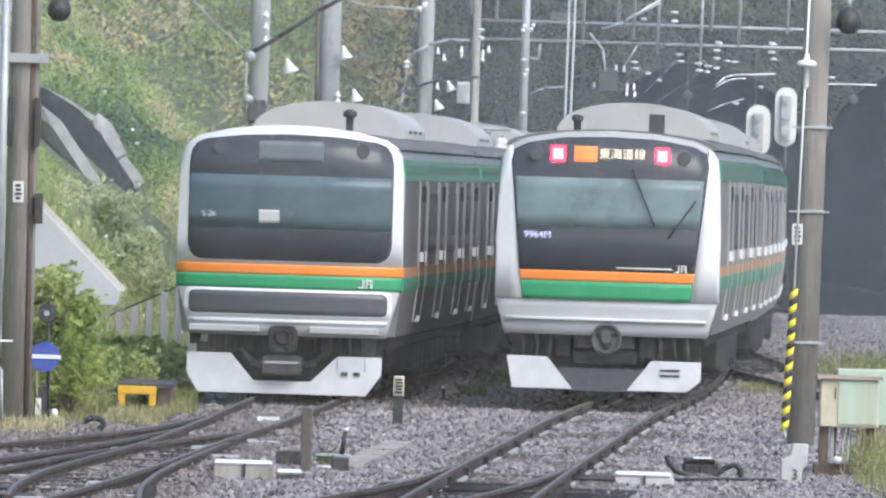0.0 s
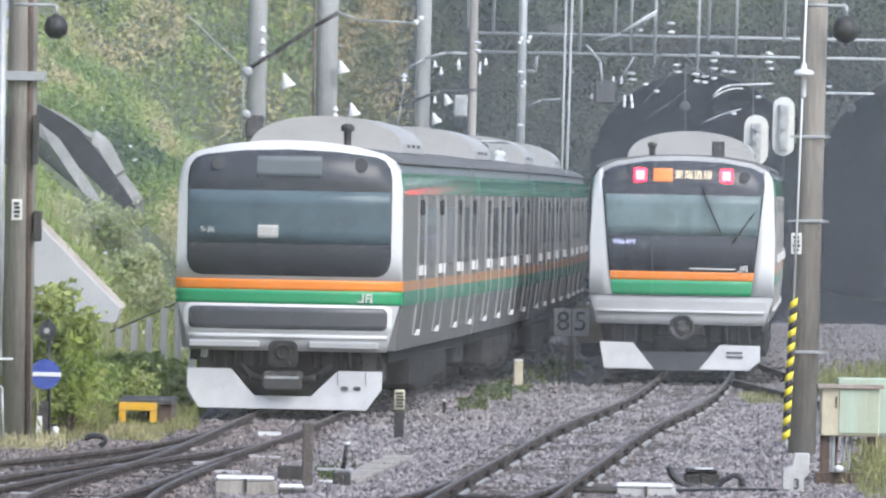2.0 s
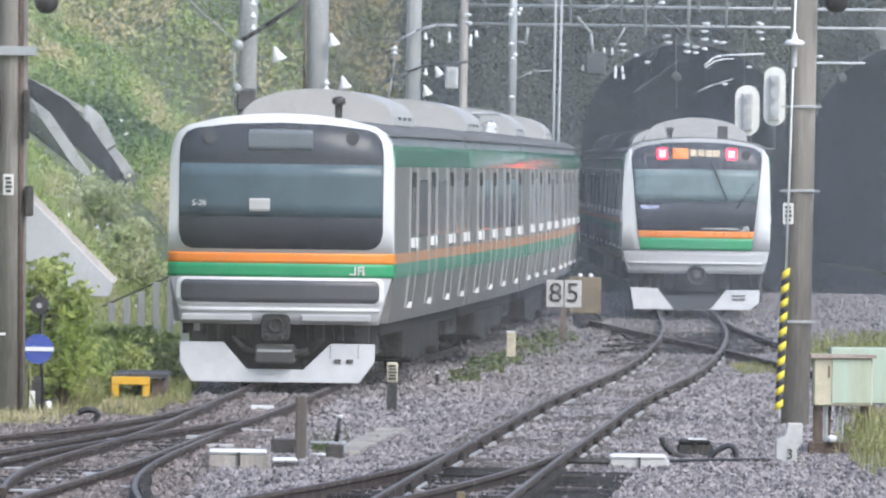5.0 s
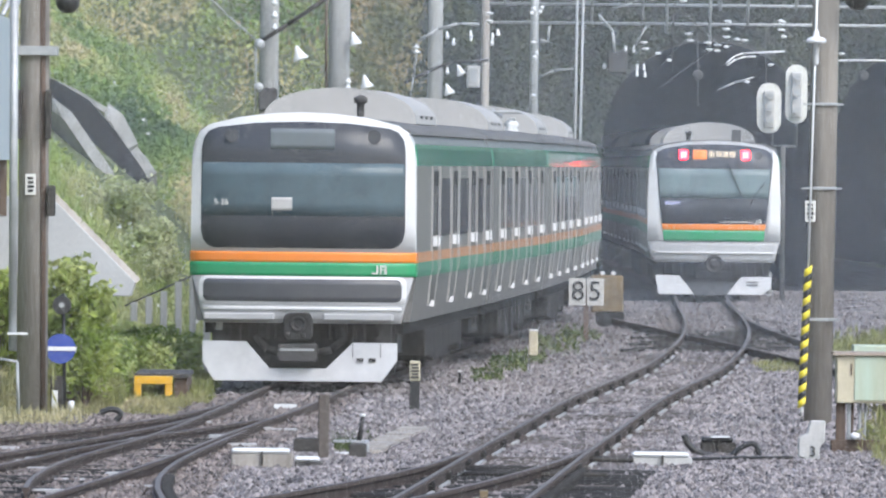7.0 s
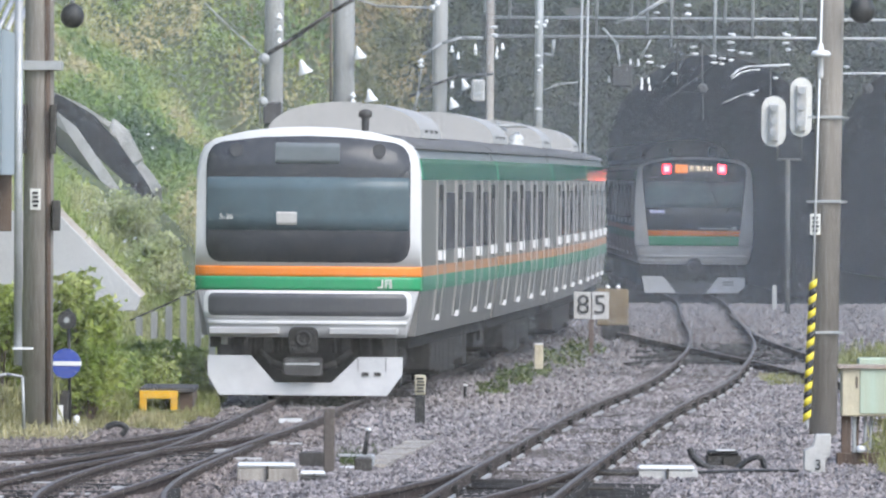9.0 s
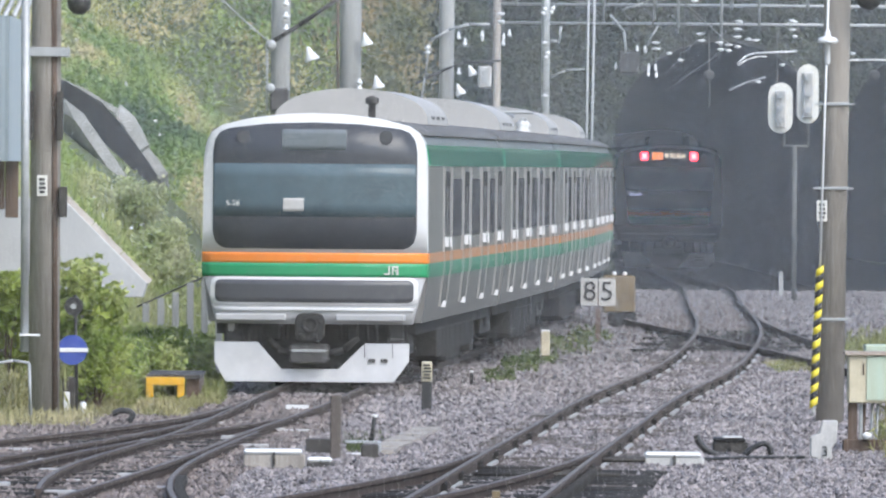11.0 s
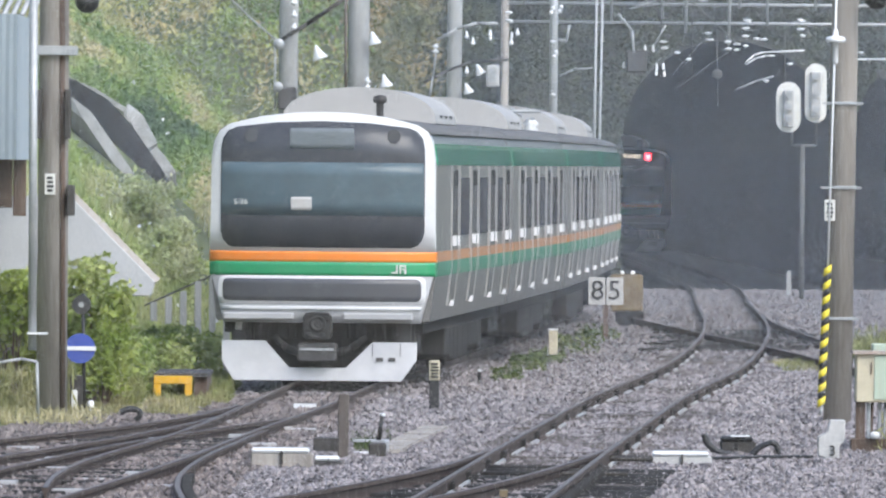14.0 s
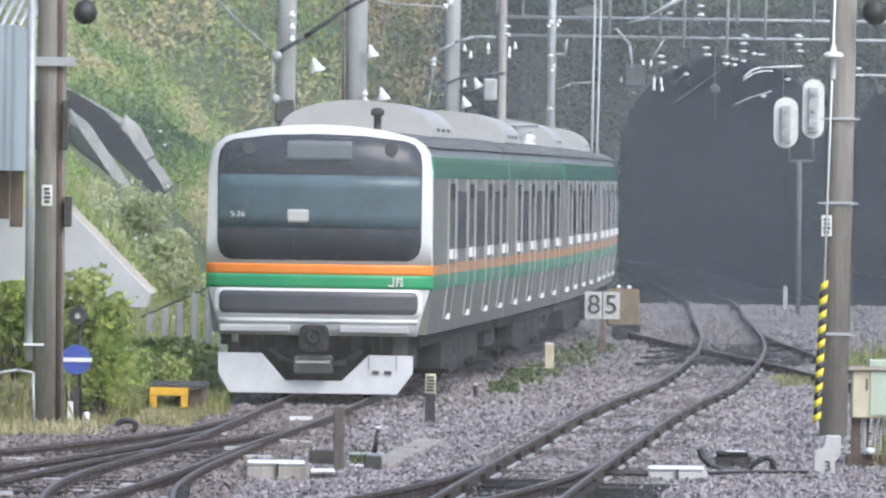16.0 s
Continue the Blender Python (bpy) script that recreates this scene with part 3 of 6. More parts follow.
        for yy in (3.3, 4.1, 4.4, 5.3):
            tube(bm, (-0.85, yy, 3.86), (0.85, yy, 3.86), 0.025)
        part("pantograph", bm, "galv", car, "folded grey pantograph")
    return car


def text_mesh(name, body, size, mat, parent, m, label="", depth=0.004):
    cu = bpy.data.curves.new(name, "FONT")
    cu.body, cu.size, cu.extrude = body, size, depth
    cu.align_x, cu.align_y = "CENTER", "CENTER"
    tmp = bpy.data.objects.new(name, cu)
    scene.collection.objects.link(tmp)
    bpy.context.view_layer.update()
    me = bpy.data.meshes.new_from_object(tmp)
    bpy.data.objects.remove(tmp)
    me.materials.clear()
    me.materials.append(M[mat])
    ob = new(name, me)
    ob.parent = parent
    ob.matrix_basis = m
    return tagged(ob, label)


def face_y(x, bulge):
    """How far the rounded front lies back at x."""
    return bulge * (abs(x) / 1.475) ** 2.5


def front_plate(bm, outline, y, thick=0.05, bulge=0.28, lean=0.0):
    """A plate on the rounded front: a convex (x, z) outline bent to the front's plan."""
    pts = []
    for (x0, z0), (x1, z1) in zip(outline, outline[1:] + outline[:1]):
        k = max(1, int(abs(x1 - x0) / 0.15))
        pts += [(x0 + (x1 - x0) * i / k, z0 + (z1 - z0) * i / k) for i in range(k)]
    xs = sorted({round(x, 3) for x, _ in pts})
    def span(x):
        zs = []
        for (x0, z0), (x1, z1) in zip(pts, pts[1:] + pts[:1]):
            if min(x0, x1) - 1e-6 <= x <= max(x0, x1) + 1e-6:
                if abs(x1 - x0) < 1e-6:
                    zs += [z0, z1]
                else:
                    zs.append(z0 + (z1 - z0) * (x - x0) / (x1 - x0))
        return min(zs), max(zs)
    cols = []
    for x in xs:
        lo, hi = span(x)
        zs = [lo + (hi - lo) * k / 4 for k in range(5)]
        cols.append([[bm.verts.new((x, y + dy + face_y(x, bulge) + lean * max(0, z - 1.7), z)) for z in zs] for dy in (0, thick)])
    for p, q in zip(cols, cols[1:]):
        for k in range(4):
            bm.faces.new((p[0][k], q[0][k], q[0][k + 1], p[0][k + 1])).smooth = True
            bm.faces.new((p[1][k], p[1][k + 1], q[1][k + 1], q[1][k]))
        bm.faces.new((p[0][0], p[1][0], q[1][0], q[0][0]))
        bm.faces.new((p[0][4], q[0][4], q[1][4], p[1][4]))
    for c in (cols[0], cols[-1]):
        for k in range(4):
            bm.faces.new((c[0][k], c[0][k + 1], c[1][k + 1], c[1][k]))
    bmesh.ops.remove_doubles(bm, verts=bm.verts, dist=0.0005)


def coupler(car, y, z):
    bm = bmesh.new()
    box(bm, -0.34, 0.30, y + 0.1, y + 0.5, z + 0.12, z + 0.27)
    box(bm, -0.13, 0.09, y, y + 0.5, z - 0.12, z + 0.12)
    c = part("coupler", bm, "under", car, "dark cast coupler", bevel=0.02)
    bm = bmesh.new()
    prism(bm, rounded(-0.225, 0.155, z - 0.16, z + 0.20, 0.09), 0.16, pose(0, y - 0.16, 0))
    head = part("coupler_head", bm, "under", c, "worn blocky coupler face", bevel=0.012)
    bm = bmesh.new()
    lathe(bm, [(0.11, 0.0), (0.11, 0.03), (0.075, 0.035), (0.06, 0.005)], 18, pose(-0.03, y - 0.16, z + 0.05, 90, 0, 0))
    part("funnel", bm, "under", head)
    for dx, dz in ((0.09, 0.12), (-0.14, -0.09), (0.04, -0.10)):
        bm = bmesh.new()
        box(bm, dx - 0.03, dx + 0.03, y - 0.19, y - 0.16, z + dz - 0.03, z + dz + 0.03)
        part("guide_pin", bm, "under", head, bevel=0.008)
    bm = bmesh.new()
    prism(bm, rounded(-0.30, 0.21, z - 0.45, z - 0.20, 0.05), 0.35, pose(0, y - 0.1, 0))
    cb = part("connector_box", bm, "gear", c, bevel=0.02)
    bm = bmesh.new()
    box(bm, -0.27, 0.18, y - 0.115, y - 0.10, z - 0.30, z - 0.27)
    part("lid_edge", bm, "galv", cb)
    for s in (-1, 1):
        bm = bmesh.new()
        tube(bm, (s * 0.2 - 0.04, y + 0.05, z - 0.34), (s * 0.42 - 0.03, y + 0.08, z - 0.28), 0.05, 0.05, 8)
        tube(bm, (s * 0.42 - 0.03, y + 0.08, z - 0.28), (s * 0.60 - 0.02, y + 0.15, z - 0.12), 0.05, 0.04, 8)
        part("yoke_arm", bm, "under", c)
        bm = bmesh.new()
        box(bm, s * 0.51 - 0.08, s * 0.51 + 0.07, y + 0.12, y + 0.35, z - 0.16, z + 0.13)
        part("jumper_box", bm, "under", car, bevel=0.02)
        for k, l, mt in ((0.34, 0.3, "under"), (0.68, 0.33, "under"), (0.80, 0.32, "gear"), (0.96, 0.26, "under")):
            bm = bmesh.new()
            tube(bm, (s * k, y + 0.22, z + 0.16), (s * (k + 0.02), y + 0.18, z + 0.16 - l), 0.026, 0.026, 8)
            part("hose", bm, mt, car)
        bm = bmesh.new()
        box(bm, s * 1.06 - 0.10, s * 1.06 + 0.10, y + 0.3, y + 0.45, z - 0.2, z + 0.12)
        part("side_panel", bm, "gear", car, bevel=0.01)
    bm = bmesh.new()
    tube(bm, (-1.09, y + 0.2, z - 0.04), (-1.08, y + 0.2, z + 0.10), 0.045, 0.04, 12)
    part("air_cock", bm, "bumper", car, "pale grey air cock")


def round_coupler(car, y, z):
    """The leaving train's coupler: a round face in a dark flared housing."""
    bm = bmesh.new()
    prism(bm, [(-0.40, z - 0.14), (-0.34, z + 0.20), (-0.26, z + 0.25), (0.26, z + 0.25), (0.34, z + 0.20), (0.40, z - 0.14)], 0.3, pose(0, y + 0.02, 0))
    c = part("coupler", bm, "under", car, "dark flared coupler housing", bevel=0.02)
    bm = bmesh.new()
    lathe(bm, [(0.05, 0.07), (0.08, 0.06), (0.09, 0.02), (0.16, 0.02), (0.17, 0.06), (0.205, 0.05), (0.21, -0.10), (0.1, -0.12)], 26, pose(0.02, y - 0.04, z, 90, 0, 0))
    head = part("coupler_head", bm, "gear", c, "round coupler face")
    for a in (35, 145, 270):
        bm = bmesh.new()
        dx, dz = 0.12 * math.cos(radians(a)), 0.12 * math.sin(radians(a))
        box(bm, dx - 0.005, dx + 0.045, y - 0.11, y - 0.05, z + dz - 0.025, z + dz + 0.025)
        part("guide_pin", bm, "under", head, bevel=0.008)
    bm = bmesh.new()
    box(bm, -0.42, 0.42, y + 0.1, y + 0.4, z - 0.34, z - 0.16)
    part("draft_beam", bm, "under", c, bevel=0.02)
    for s in (-1, 1):
        bm = bmesh.new()
        box(bm, s * 0.55 - 0.10, s * 0.55 + 0.10, y + 0.15, y + 0.4, z - 0.26, z + 0.05)
        part("jumper_box", bm, "under", car, bevel=0.02)
        for k in (0.72, 0.90, 1.08):
            bm = bmesh.new()
            tube(bm, (s * k, y + 0.22, z + 0.06), (s * (k + 0.02), y + 0.18, z - 0.26), 0.028, 0.028, 8)
            part("hose", bm, "gear", car)


def mark(car, x, y, z, h, mat="sign"):
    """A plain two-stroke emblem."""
    bm = bmesh.new()
    box(bm, x - h * 0.9, x - h * 0.2, y, y + 0.01, z - h / 2, z - h * 0.3)
    box(bm, x - h * 0.4, x - h * 0.2, y, y + 0.01, z - h * 0.3, z + h / 2)
    box(bm, x, x + h * 0.75, y, y + 0.01, z + h * 0.3, z + h / 2)
    box(bm, x, x + h * 0.18, y, y + 0.01, z - h / 2, z + h * 0.3)
    box(bm, x + h * 0.57, x + h * 0.75, y, y + 0.01, z - 0.02, z + h * 0.3)
    box(bm, x + h * 0.18, x + h * 0.75, y, y + 0.01, z - 0.05 * h, z + 0.1 * h)
    box(bm, x + h * 0.5, x + h * 0.8, y, y + 0.01, z - h / 2, z - 0.05 * h)
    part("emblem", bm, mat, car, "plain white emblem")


ARCH = [(1.42 * math.cos(radians(t)), 3.30 + 0.315 * math.sin(radians(t))) for t in range(0, 181, 15)]


def parked_front(car):
    """The flat white-rimmed cab front of the parked train."""
    bm = bmesh.new()
    arch = [(1.475, 1.85), (1.465, 3.0), (1.43, 3.22), (1.36, 3.36), (1.22, 3.45), (0.8, 3.55), (0.35, 3.60), (0, 3.612)]
    front_plate(bm, [(-1.475, 1.79), (1.475, 1.79)] + arch + [(-x, z) for x, z in arch[::-1][1:]], 0.0, 0.5)
    part("front_mask", bm, "white", car, "white painted cab front")
    bm = bmesh.new()
    g = [(1.16, 1.84), (1.24, 1.87), (1.30, 1.93), (1.335, 2.05), (1.335, 3.12), (1.31, 3.26), (1.24, 3.36), (1.12, 3.41), (0.6, 3.47), (0, 3.49)]
    front_plate(bm, g + [(-x, z) for x, z in g[::-1][1:]] , -0.012, 0.03)
    part("front_panel", bm, "black", car, "glossy black front panel")
    bm = bmesh.new()
    front_plate(bm, rounded(-1.325, 1.325, 2.26, 2.95, 0.03), -0.02, 0.03)
    part("windscreen", bm, "glass", car, "wide greenish windscreen")
    bm = bmesh.new()
    front_plate(bm, rounded(-0.42, 0.42, 3.13, 3.40, 0.02), -0.022, 0.03)
    part("destination_window", bm, "glassgrey", car, "unlit grey destination window")
    for s in (-1, 1):
        bm = bmesh.new()
        tube(bm, (s * 0.93, face_y(0.93, .28) - 0.03, 3.30), (s * 0.93, 0.2, 3.30), 0.09, 0.09, 18)
        part("headlight", bm, "lower", car)
    bm = bmesh.new()
    front_plate(bm, rounded(-0.40, -0.13, 2.33, 2.50, 0.01), -0.03, 0.03)
    part("notice", bm, "concrete2", car, "pale paper notice behind the glass")
    text_mesh("set_number", "S-26", 0.105, "sign", car, pose(-1.06, face_y(0.86, .28) - 0.035, 2.43, 90, 0, 0), "white set number")
    for z0, z1, mat, nm in ((1.655, 1.79, "orange", "orange_stripe"), (1.475, 1.655, "green", "green_stripe")):
        bm = bmesh.new()
        front_plate(bm, [(-1.478, z0), (1.478, z0), (1.478, z1), (-1.478, z1)], -0.004, 0.5)
        part(nm, bm, mat, car)
    bm = bmesh.new()
    front_plate(bm, [(-1.28, 0.86), (1.28, 0.86), (1.45, 1.475), (-1.45, 1.475)], 0.004, 0.5)
    part("lower_front", bm, "bumper", car, "silver lower cab front")
    bm = bmesh.new()
    front_plate(bm, rounded(-1.36, 1.36, 1.105, 1.472, 0.10), -0.008, 0.03)
    low = part("lower_rim", bm, "white", car, "white rim round the lower panel")
    bm = bmesh.new()
    front_plate(bm, rounded(-1.30, 1.30, 1.14, 1.435, 0.08), -0.018, 0.03)
    part("lower_panel", bm, "lower", low, "dark grey lower panel")
    for x0, x1 in ((-1.27, -0.35), (0.30, 1.20)):
        bm = bmesh.new()
        box(bm, x0, x1, -0.10, 0.25, 0.90, 0.99)
        part("step", bm, "bumper", car, "silver step", bevel=0.015)
    bm = bmesh.new()
    front_plate(bm, [(-1.30, 1.035), (1.30, 1.035), (1.30, 1.075), (-1.30, 1.075)], -0.03, 0.05)
    part("moulding", bm, "white", car)
    bm = bmesh.new()
    left = [(-1.30, 0.62), (-0.73, 0.62), (-0.42, 0.27), (0.32, 0.27), (0.67, 0.61), (1.25, 0.61), (1.25, 0.38), (1.05, 0.10), (-1.15, 0.10), (-1.30, 0.36)]
    prism(bm, [(x, z) for x, z in left], 0.05, pose(0, 0.15, 0))
    part("skirt", bm, "skirt", car, "white snow-plough skirt with a notch", bevel=0.006)
    for x in (0.72, 0.88):
        bm = bmesh.new()
        box(bm, x, x + 0.09, 0.13, 0.16, 0.36, 0.41)
        part("socket", bm, "gear", car)
    for x in (0.665, 1.03):
        bm = bmesh.new()
        box(bm, x, x + 0.008, 0.144, 0.156, 0.42, 0.60)
        part("skirt_seam", bm, "gear", car)
    bm = bmesh.new()
    box(bm, -1.2, 1.2, 0.5, 0.8, 0.2, 0.9)
    part("bogie_shroud", bm, "under", car)
    coupler(car, 0.05, 0.80)
    mark(car, 1.02, face_y(0.9, .28) - 0.02, 1.565, 0.115)
    bm = bmesh.new()
    lathe(bm, [(0.03, 3.52), (0.05, 3.6), (0.05, 3.75), (0.09, 3.76), (0.09, 3.83), (0.03, 3.86)], 12, pose(0.55, 3.2, 0))
    part("antenna", bm, "gear", car)


def moving_front(car):
    """The black, tapered cab front of the leaving train, with its tail lamps."""
    bm = bmesh.new()
    arch = [(1.475, 2.2), (1.44, 3.0), (1.41, 3.22), (1.32, 3.34), (1.1, 3.44), (0.6, 3.52), (0, 3.55)]
    front_plate(bm, [(-1.475, 1.31), (1.475, 1.31)] + arch + [(-x, z) for x, z in arch[::-1][1:]], 0.02, 0.5, 0.2, 0.06)
    part("front_mask", bm, "bumper", car, "silver grey cab front shell")
    for s in (-1, 1):
        bm = bmesh.new()
        w = [(1.10, 1.31), (1.48, 1.31), (1.485, 2.2), (1.45, 3.0), (1.42, 3.2), (1.36, 3.30), (1.30, 3.33)]
        front_plate(bm, [(s * x, z) for x, z in w], -0.01, 0.3, 0.2, 0.06)
        part("front_pillar", bm, "white", car, "white front pillar widening downwards")
    bm = bmesh.new()
    g = [(1.16, 1.69), (1.31, 3.12), (1.27, 3.28), (1.1, 3.37), (0.6, 3.45), (0, 3.47)]
    front_plate(bm, [(-1.16, 1.69), (1.16, 1.69)] + g[1:] + [(-x, z) for x, z in g[1:][::-1][1:]], -0.02, 0.06, 0.2, 0.06)
    part("front_panel", bm, "black", car, "glossy black front panel")
    bm = bmesh.new()
    front_plate(bm, [(-1.20, 2.27), (1.20, 2.27), (1.25, 2.92), (-1.25, 2.92)], -0.028, 0.04, 0.2, 0.06)
    part("windscreen", bm, "glass_pale", car, "wide greenish windscreen")
    bm = bmesh.new()
    tube(bm, (0.30, 0.02, 3.05), (0.62, -0.02, 2.30), 0.012)
    tube(bm, (1.15, 0.1, 2.65), (0.8, 0.0, 2.15), 0.012)
    part("wiper", bm, "seal", car, "thin black wipers")
    for z0, z1, mat, nm, w0, w1 in ((1.55, 1.69, "orange", "orange_stripe", 1.14, 1.16), (1.31, 1.55, "green", "green_stripe", 1.11, 1.14)):
        bm = bmesh.new()
        front_plate(bm, [(-w0, z0), (w0, z0), (w1, z1), (-w1, z1)], -0.018, 0.06, 0.2)
        part(nm, bm, mat, car)
    bm = bmesh.new()
    front_plate(bm, [(-1.34, 0.84), (1.34, 0.84), (1.475, 1.31), (-1.475, 1.31)], 0.01, 0.5, 0.2)
    part("lower_front", bm, "bumper", car, "silver grey lower cab front")
    bm = bmesh.new()
    front_plate(bm, [(-1.33, 1.035), (1.33, 1.035), (1.33, 1.07), (-1.33, 1.07)], -0.05, 0.08, 0.2)
    part("moulding", bm, "white", car)
    for s in (-1, 1):
        x = s * 0.69
        yy = face_y(x, 0.2) + 0.06 * 1.5
        bm = bmesh.new()
        box(bm, x - 0.10, x + 0.10, yy - 0.045, yy + 0.02, 3.12, 3.34)
        lamp = part("tail_lamp", bm, "red", car, "lit red tail lamp", bevel=0.02)
        bm = bmesh.new()
        box(bm, x - 0.065, x + 0.065, yy - 0.055, yy - 0.04, 3.16, 3.30)
        part("lamp_core", bm, "redcore", lamp)
        bm = bmesh.new()
        tube(bm, (s * 0.98, face_y(0.98, .2) + 0.03, 3.22), (s * 0.98, 0.3, 3.22), 0.085, 0.085, 18)
        part("headlight", bm, "lower", car)
    bm = bmesh.new()
    front_plate(bm, [(-0.48, 3.13), (-0.17, 3.13), (-0.17, 3.34), (-0.48, 3.34)], -0.03, 0.03, 0.2, 0.06)
    disp = part("display", bm, "amber", car, "lit orange service display")
    text_mesh("destination", "東海道線", 0.155, "led", car, pose(0.16, 0.055, 3.235, 90, 0, 0), "lit white destination letters")
    text_mesh("run_number", "9964M", 0.13, "ledblue", car, pose(-0.93, face_y(0.68, .2) - 0.0, 2.15, 90, 0, 0), "lit bluish run number")
    mark(car, 0.98, face_y(0.86, .2) - 0.035, 1.745, 0.10)
    bm = bmesh.new()
    front_plate(bm, [(0.12, 1.73), (0.86, 1.73), (0.86, 1.75), (0.12, 1.75)], -0.03, 0.03, 0.2)
    part("lettering", bm, "sign", car)
    bm = bmesh.new()
    prism(bm, [(-1.30, 0.55), (-0.76, 0.54), (-0.42, 0.12), (-1.22, 0.12)], 0.05, pose(0, 0.12, 0))
    part("skirt", bm, "skirt", car, "white skirt plate", bevel=0.006)
    bm = bmesh.new()
    prism(bm, [(0.62, 0.52), (1.28, 0.52), (1.28, 0.27), (1.10, 0.12), (0.30, 0.12)], 0.05, pose(0, 0.12, 0))
    part("skirt", bm, "skirt", car, "white skirt plate", bevel=0.006)
    for z in (0.39, 0.32):
        bm = bmesh.new()
        box(bm, 0.74, 1.0, 0.10, 0.13, z, z + 0.025)
        part("socket", bm, "seal", car)
    bm = bmesh.new()
    box(bm, -0.62, 0.55, 0.16, 0.22, 0.10, 0.40)
    part("skirt_centre", bm, "lower", car, "dark grey skirt centre")
    bm = bmesh.new()
    box(bm, -1.25, 1.25, 0.5, 0.8, 0.15, 0.85)
    part("bogie_shroud", bm, "under", car)
    round_coupler(car, 0.05, 0.80)
    bm = bmesh.new()
    box(bm, 0.42, 0.62, 2.2, 2.5, 3.5, 3.80)
    box(bm, 0.30, 0.80, 2.1, 2.6, 3.5, 3.53)
    part("antenna", bm, "gear", car, bevel=0.01)
    bm = bmesh.new()
    lathe(bm, [(0.03, 3.5), (0.05, 3.55), (0.05, 3.68), (0.08, 3.69), (0.08, 3.75), (0.03, 3.77)], 12, pose(-0.55, 2.4, 0))
    part("horn_post", bm, "gear", car)


def on_line(line, y0, z):
    """The pose of a coach whose near end is at y0 on a centre line."""
    x0, x1 = smooth_line(line, y0), smooth_line(line, y0 + LEN)
    a = math.degrees(math.atan2(x1 - x0, LEN))
    return pose(x0, y0, z, 0, 0, -a)


G1, G2 = "coaches of the parked train", "coaches of the leaving train"
first = coach("train_car", "parked stainless steel commuter coach with orange and green bands", G1, front=True)
parked_front(first)
first.matrix_basis = on_line(SIDING, 141.0, -0.08)
plain = coach("train_car", "stainless steel commuter coach with orange and green bands", G1)
plain.matrix_basis = on_line(SIDING, 161.0, -0.08)
pant = coach("train_car", "stainless steel commuter coach with a folded roof pantograph", G1, panto=True)
pant.matrix_basis = on_line(SIDING, 181.0, -0.08)
for k in (3,):
    copy_thing(plain, on_line(SIDING, 141.0 + 20 * k, -0.08))
lead = coach("train_car", "leaving commuter coach with black front and lit tail lamps", G2, front=True)
moving_front(lead)
leaving = [lead]
for k in (1, 2, 3, 4):
    c = copy_thing(plain, Matrix())
    tagged(c, "leaving stainless steel coach with orange and green bands", group=G2)
    leaving.append(c)

TIMES = [(0, 143), (0.5, 150.5), (1, 158), (1.5, 165.7), (2, 173.3), (2.5, 181), (3, 188.5), (3.5, 195.6), (4, 202.5), (5, 216), (6.5, 234), (7, 241), (7.5, 248.5), (8, 255.5), (8.5, 263), (9.5, 278.5), (11, 303), (11.5, 312), (12, 320), (12.5, 329), (13, 338), (13.5, 347), (14, 356), (14.5, 365), (15, 374), (16, 393)]


def leaving_pose(y):
    x0, x1 = along(PATH, y), smooth_line(PATH, y + LEN)
    z = float(np.interp(y, [143, 198, 240, 300], [0.04, -0.02, -0.08, -0.05]))
    return pose(x0, y, z, 0, 0, -math.degrees(math.atan2(x1 - x0, LEN)))


def motions():
    for k, c in enumerate(leaving):
        walk(c, [(t, leaving_pose(y + 20 * k)) for t, y in TIMES])


# ---- tunnel ----
def arch_outline(x0, x1, z0, spring, n=16):
    cx, r = (x0 + x1) / 2, (x1 - x0) / 2
    return [(x0, z0)] + [(cx - r * math.cos(math.pi * i / n), spring + r * 0.95 * math.sin(math.pi * i / n)) for i in range(n + 1)] + [(x1, z0)]


TUNNELS = ((4.28, 9.545, 3.474), (9.954, 15.345, 3.474))
TOP = 7.1
bm = bmesh.new()
xs = [1.2] + [v for t in TUNNELS for v in t[:2]] + [40.0]
for a, b in zip(xs[::2], xs[1::2]):
    box(bm, a, b, PORTAL_Y, PORTAL_Y + 0.8, -0.5, TOP)
for x0, x1, spring in TUNNELS:
    o = arch_outline(x0, x1, -0.5, spring)[1:-1]
    for (xa, za), (xb, zb) in zip(o, o[1:]):
        q = [bm.verts.new(p) for p in ((xa, PORTAL_Y, za), (xb, PORTAL_Y, zb), (xb, PORTAL_Y, TOP), (xa, PORTAL_Y, TOP), (xa, PORTAL_Y + .8, za), (xb, PORTAL_Y + .8, zb), (xb, PORTAL_Y + .8, TOP), (xa, PORTAL_Y + .8, TOP))]
        for f in ((0, 1, 2, 3), (7, 6, 5, 4), (1, 0, 4, 5), (3, 2, 6, 7)):
            bm.faces.new([q[i] for i in f])
bmesh.ops.remove_doubles(bm, verts=bm.verts, dist=0.001)
portal = solid("wall_portal", bm, "portal", "sooty stone tunnel portal wall", "wall", "structure")
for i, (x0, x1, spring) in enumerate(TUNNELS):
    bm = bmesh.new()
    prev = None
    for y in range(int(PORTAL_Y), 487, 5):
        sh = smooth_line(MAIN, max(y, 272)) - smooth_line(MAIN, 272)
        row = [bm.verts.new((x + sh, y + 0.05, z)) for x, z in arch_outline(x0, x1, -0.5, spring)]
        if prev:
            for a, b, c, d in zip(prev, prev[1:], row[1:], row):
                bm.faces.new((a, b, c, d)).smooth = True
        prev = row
    solid("tunnel_lining", bm, "lining", "near-black tunnel lining", "tunnel", "structure")
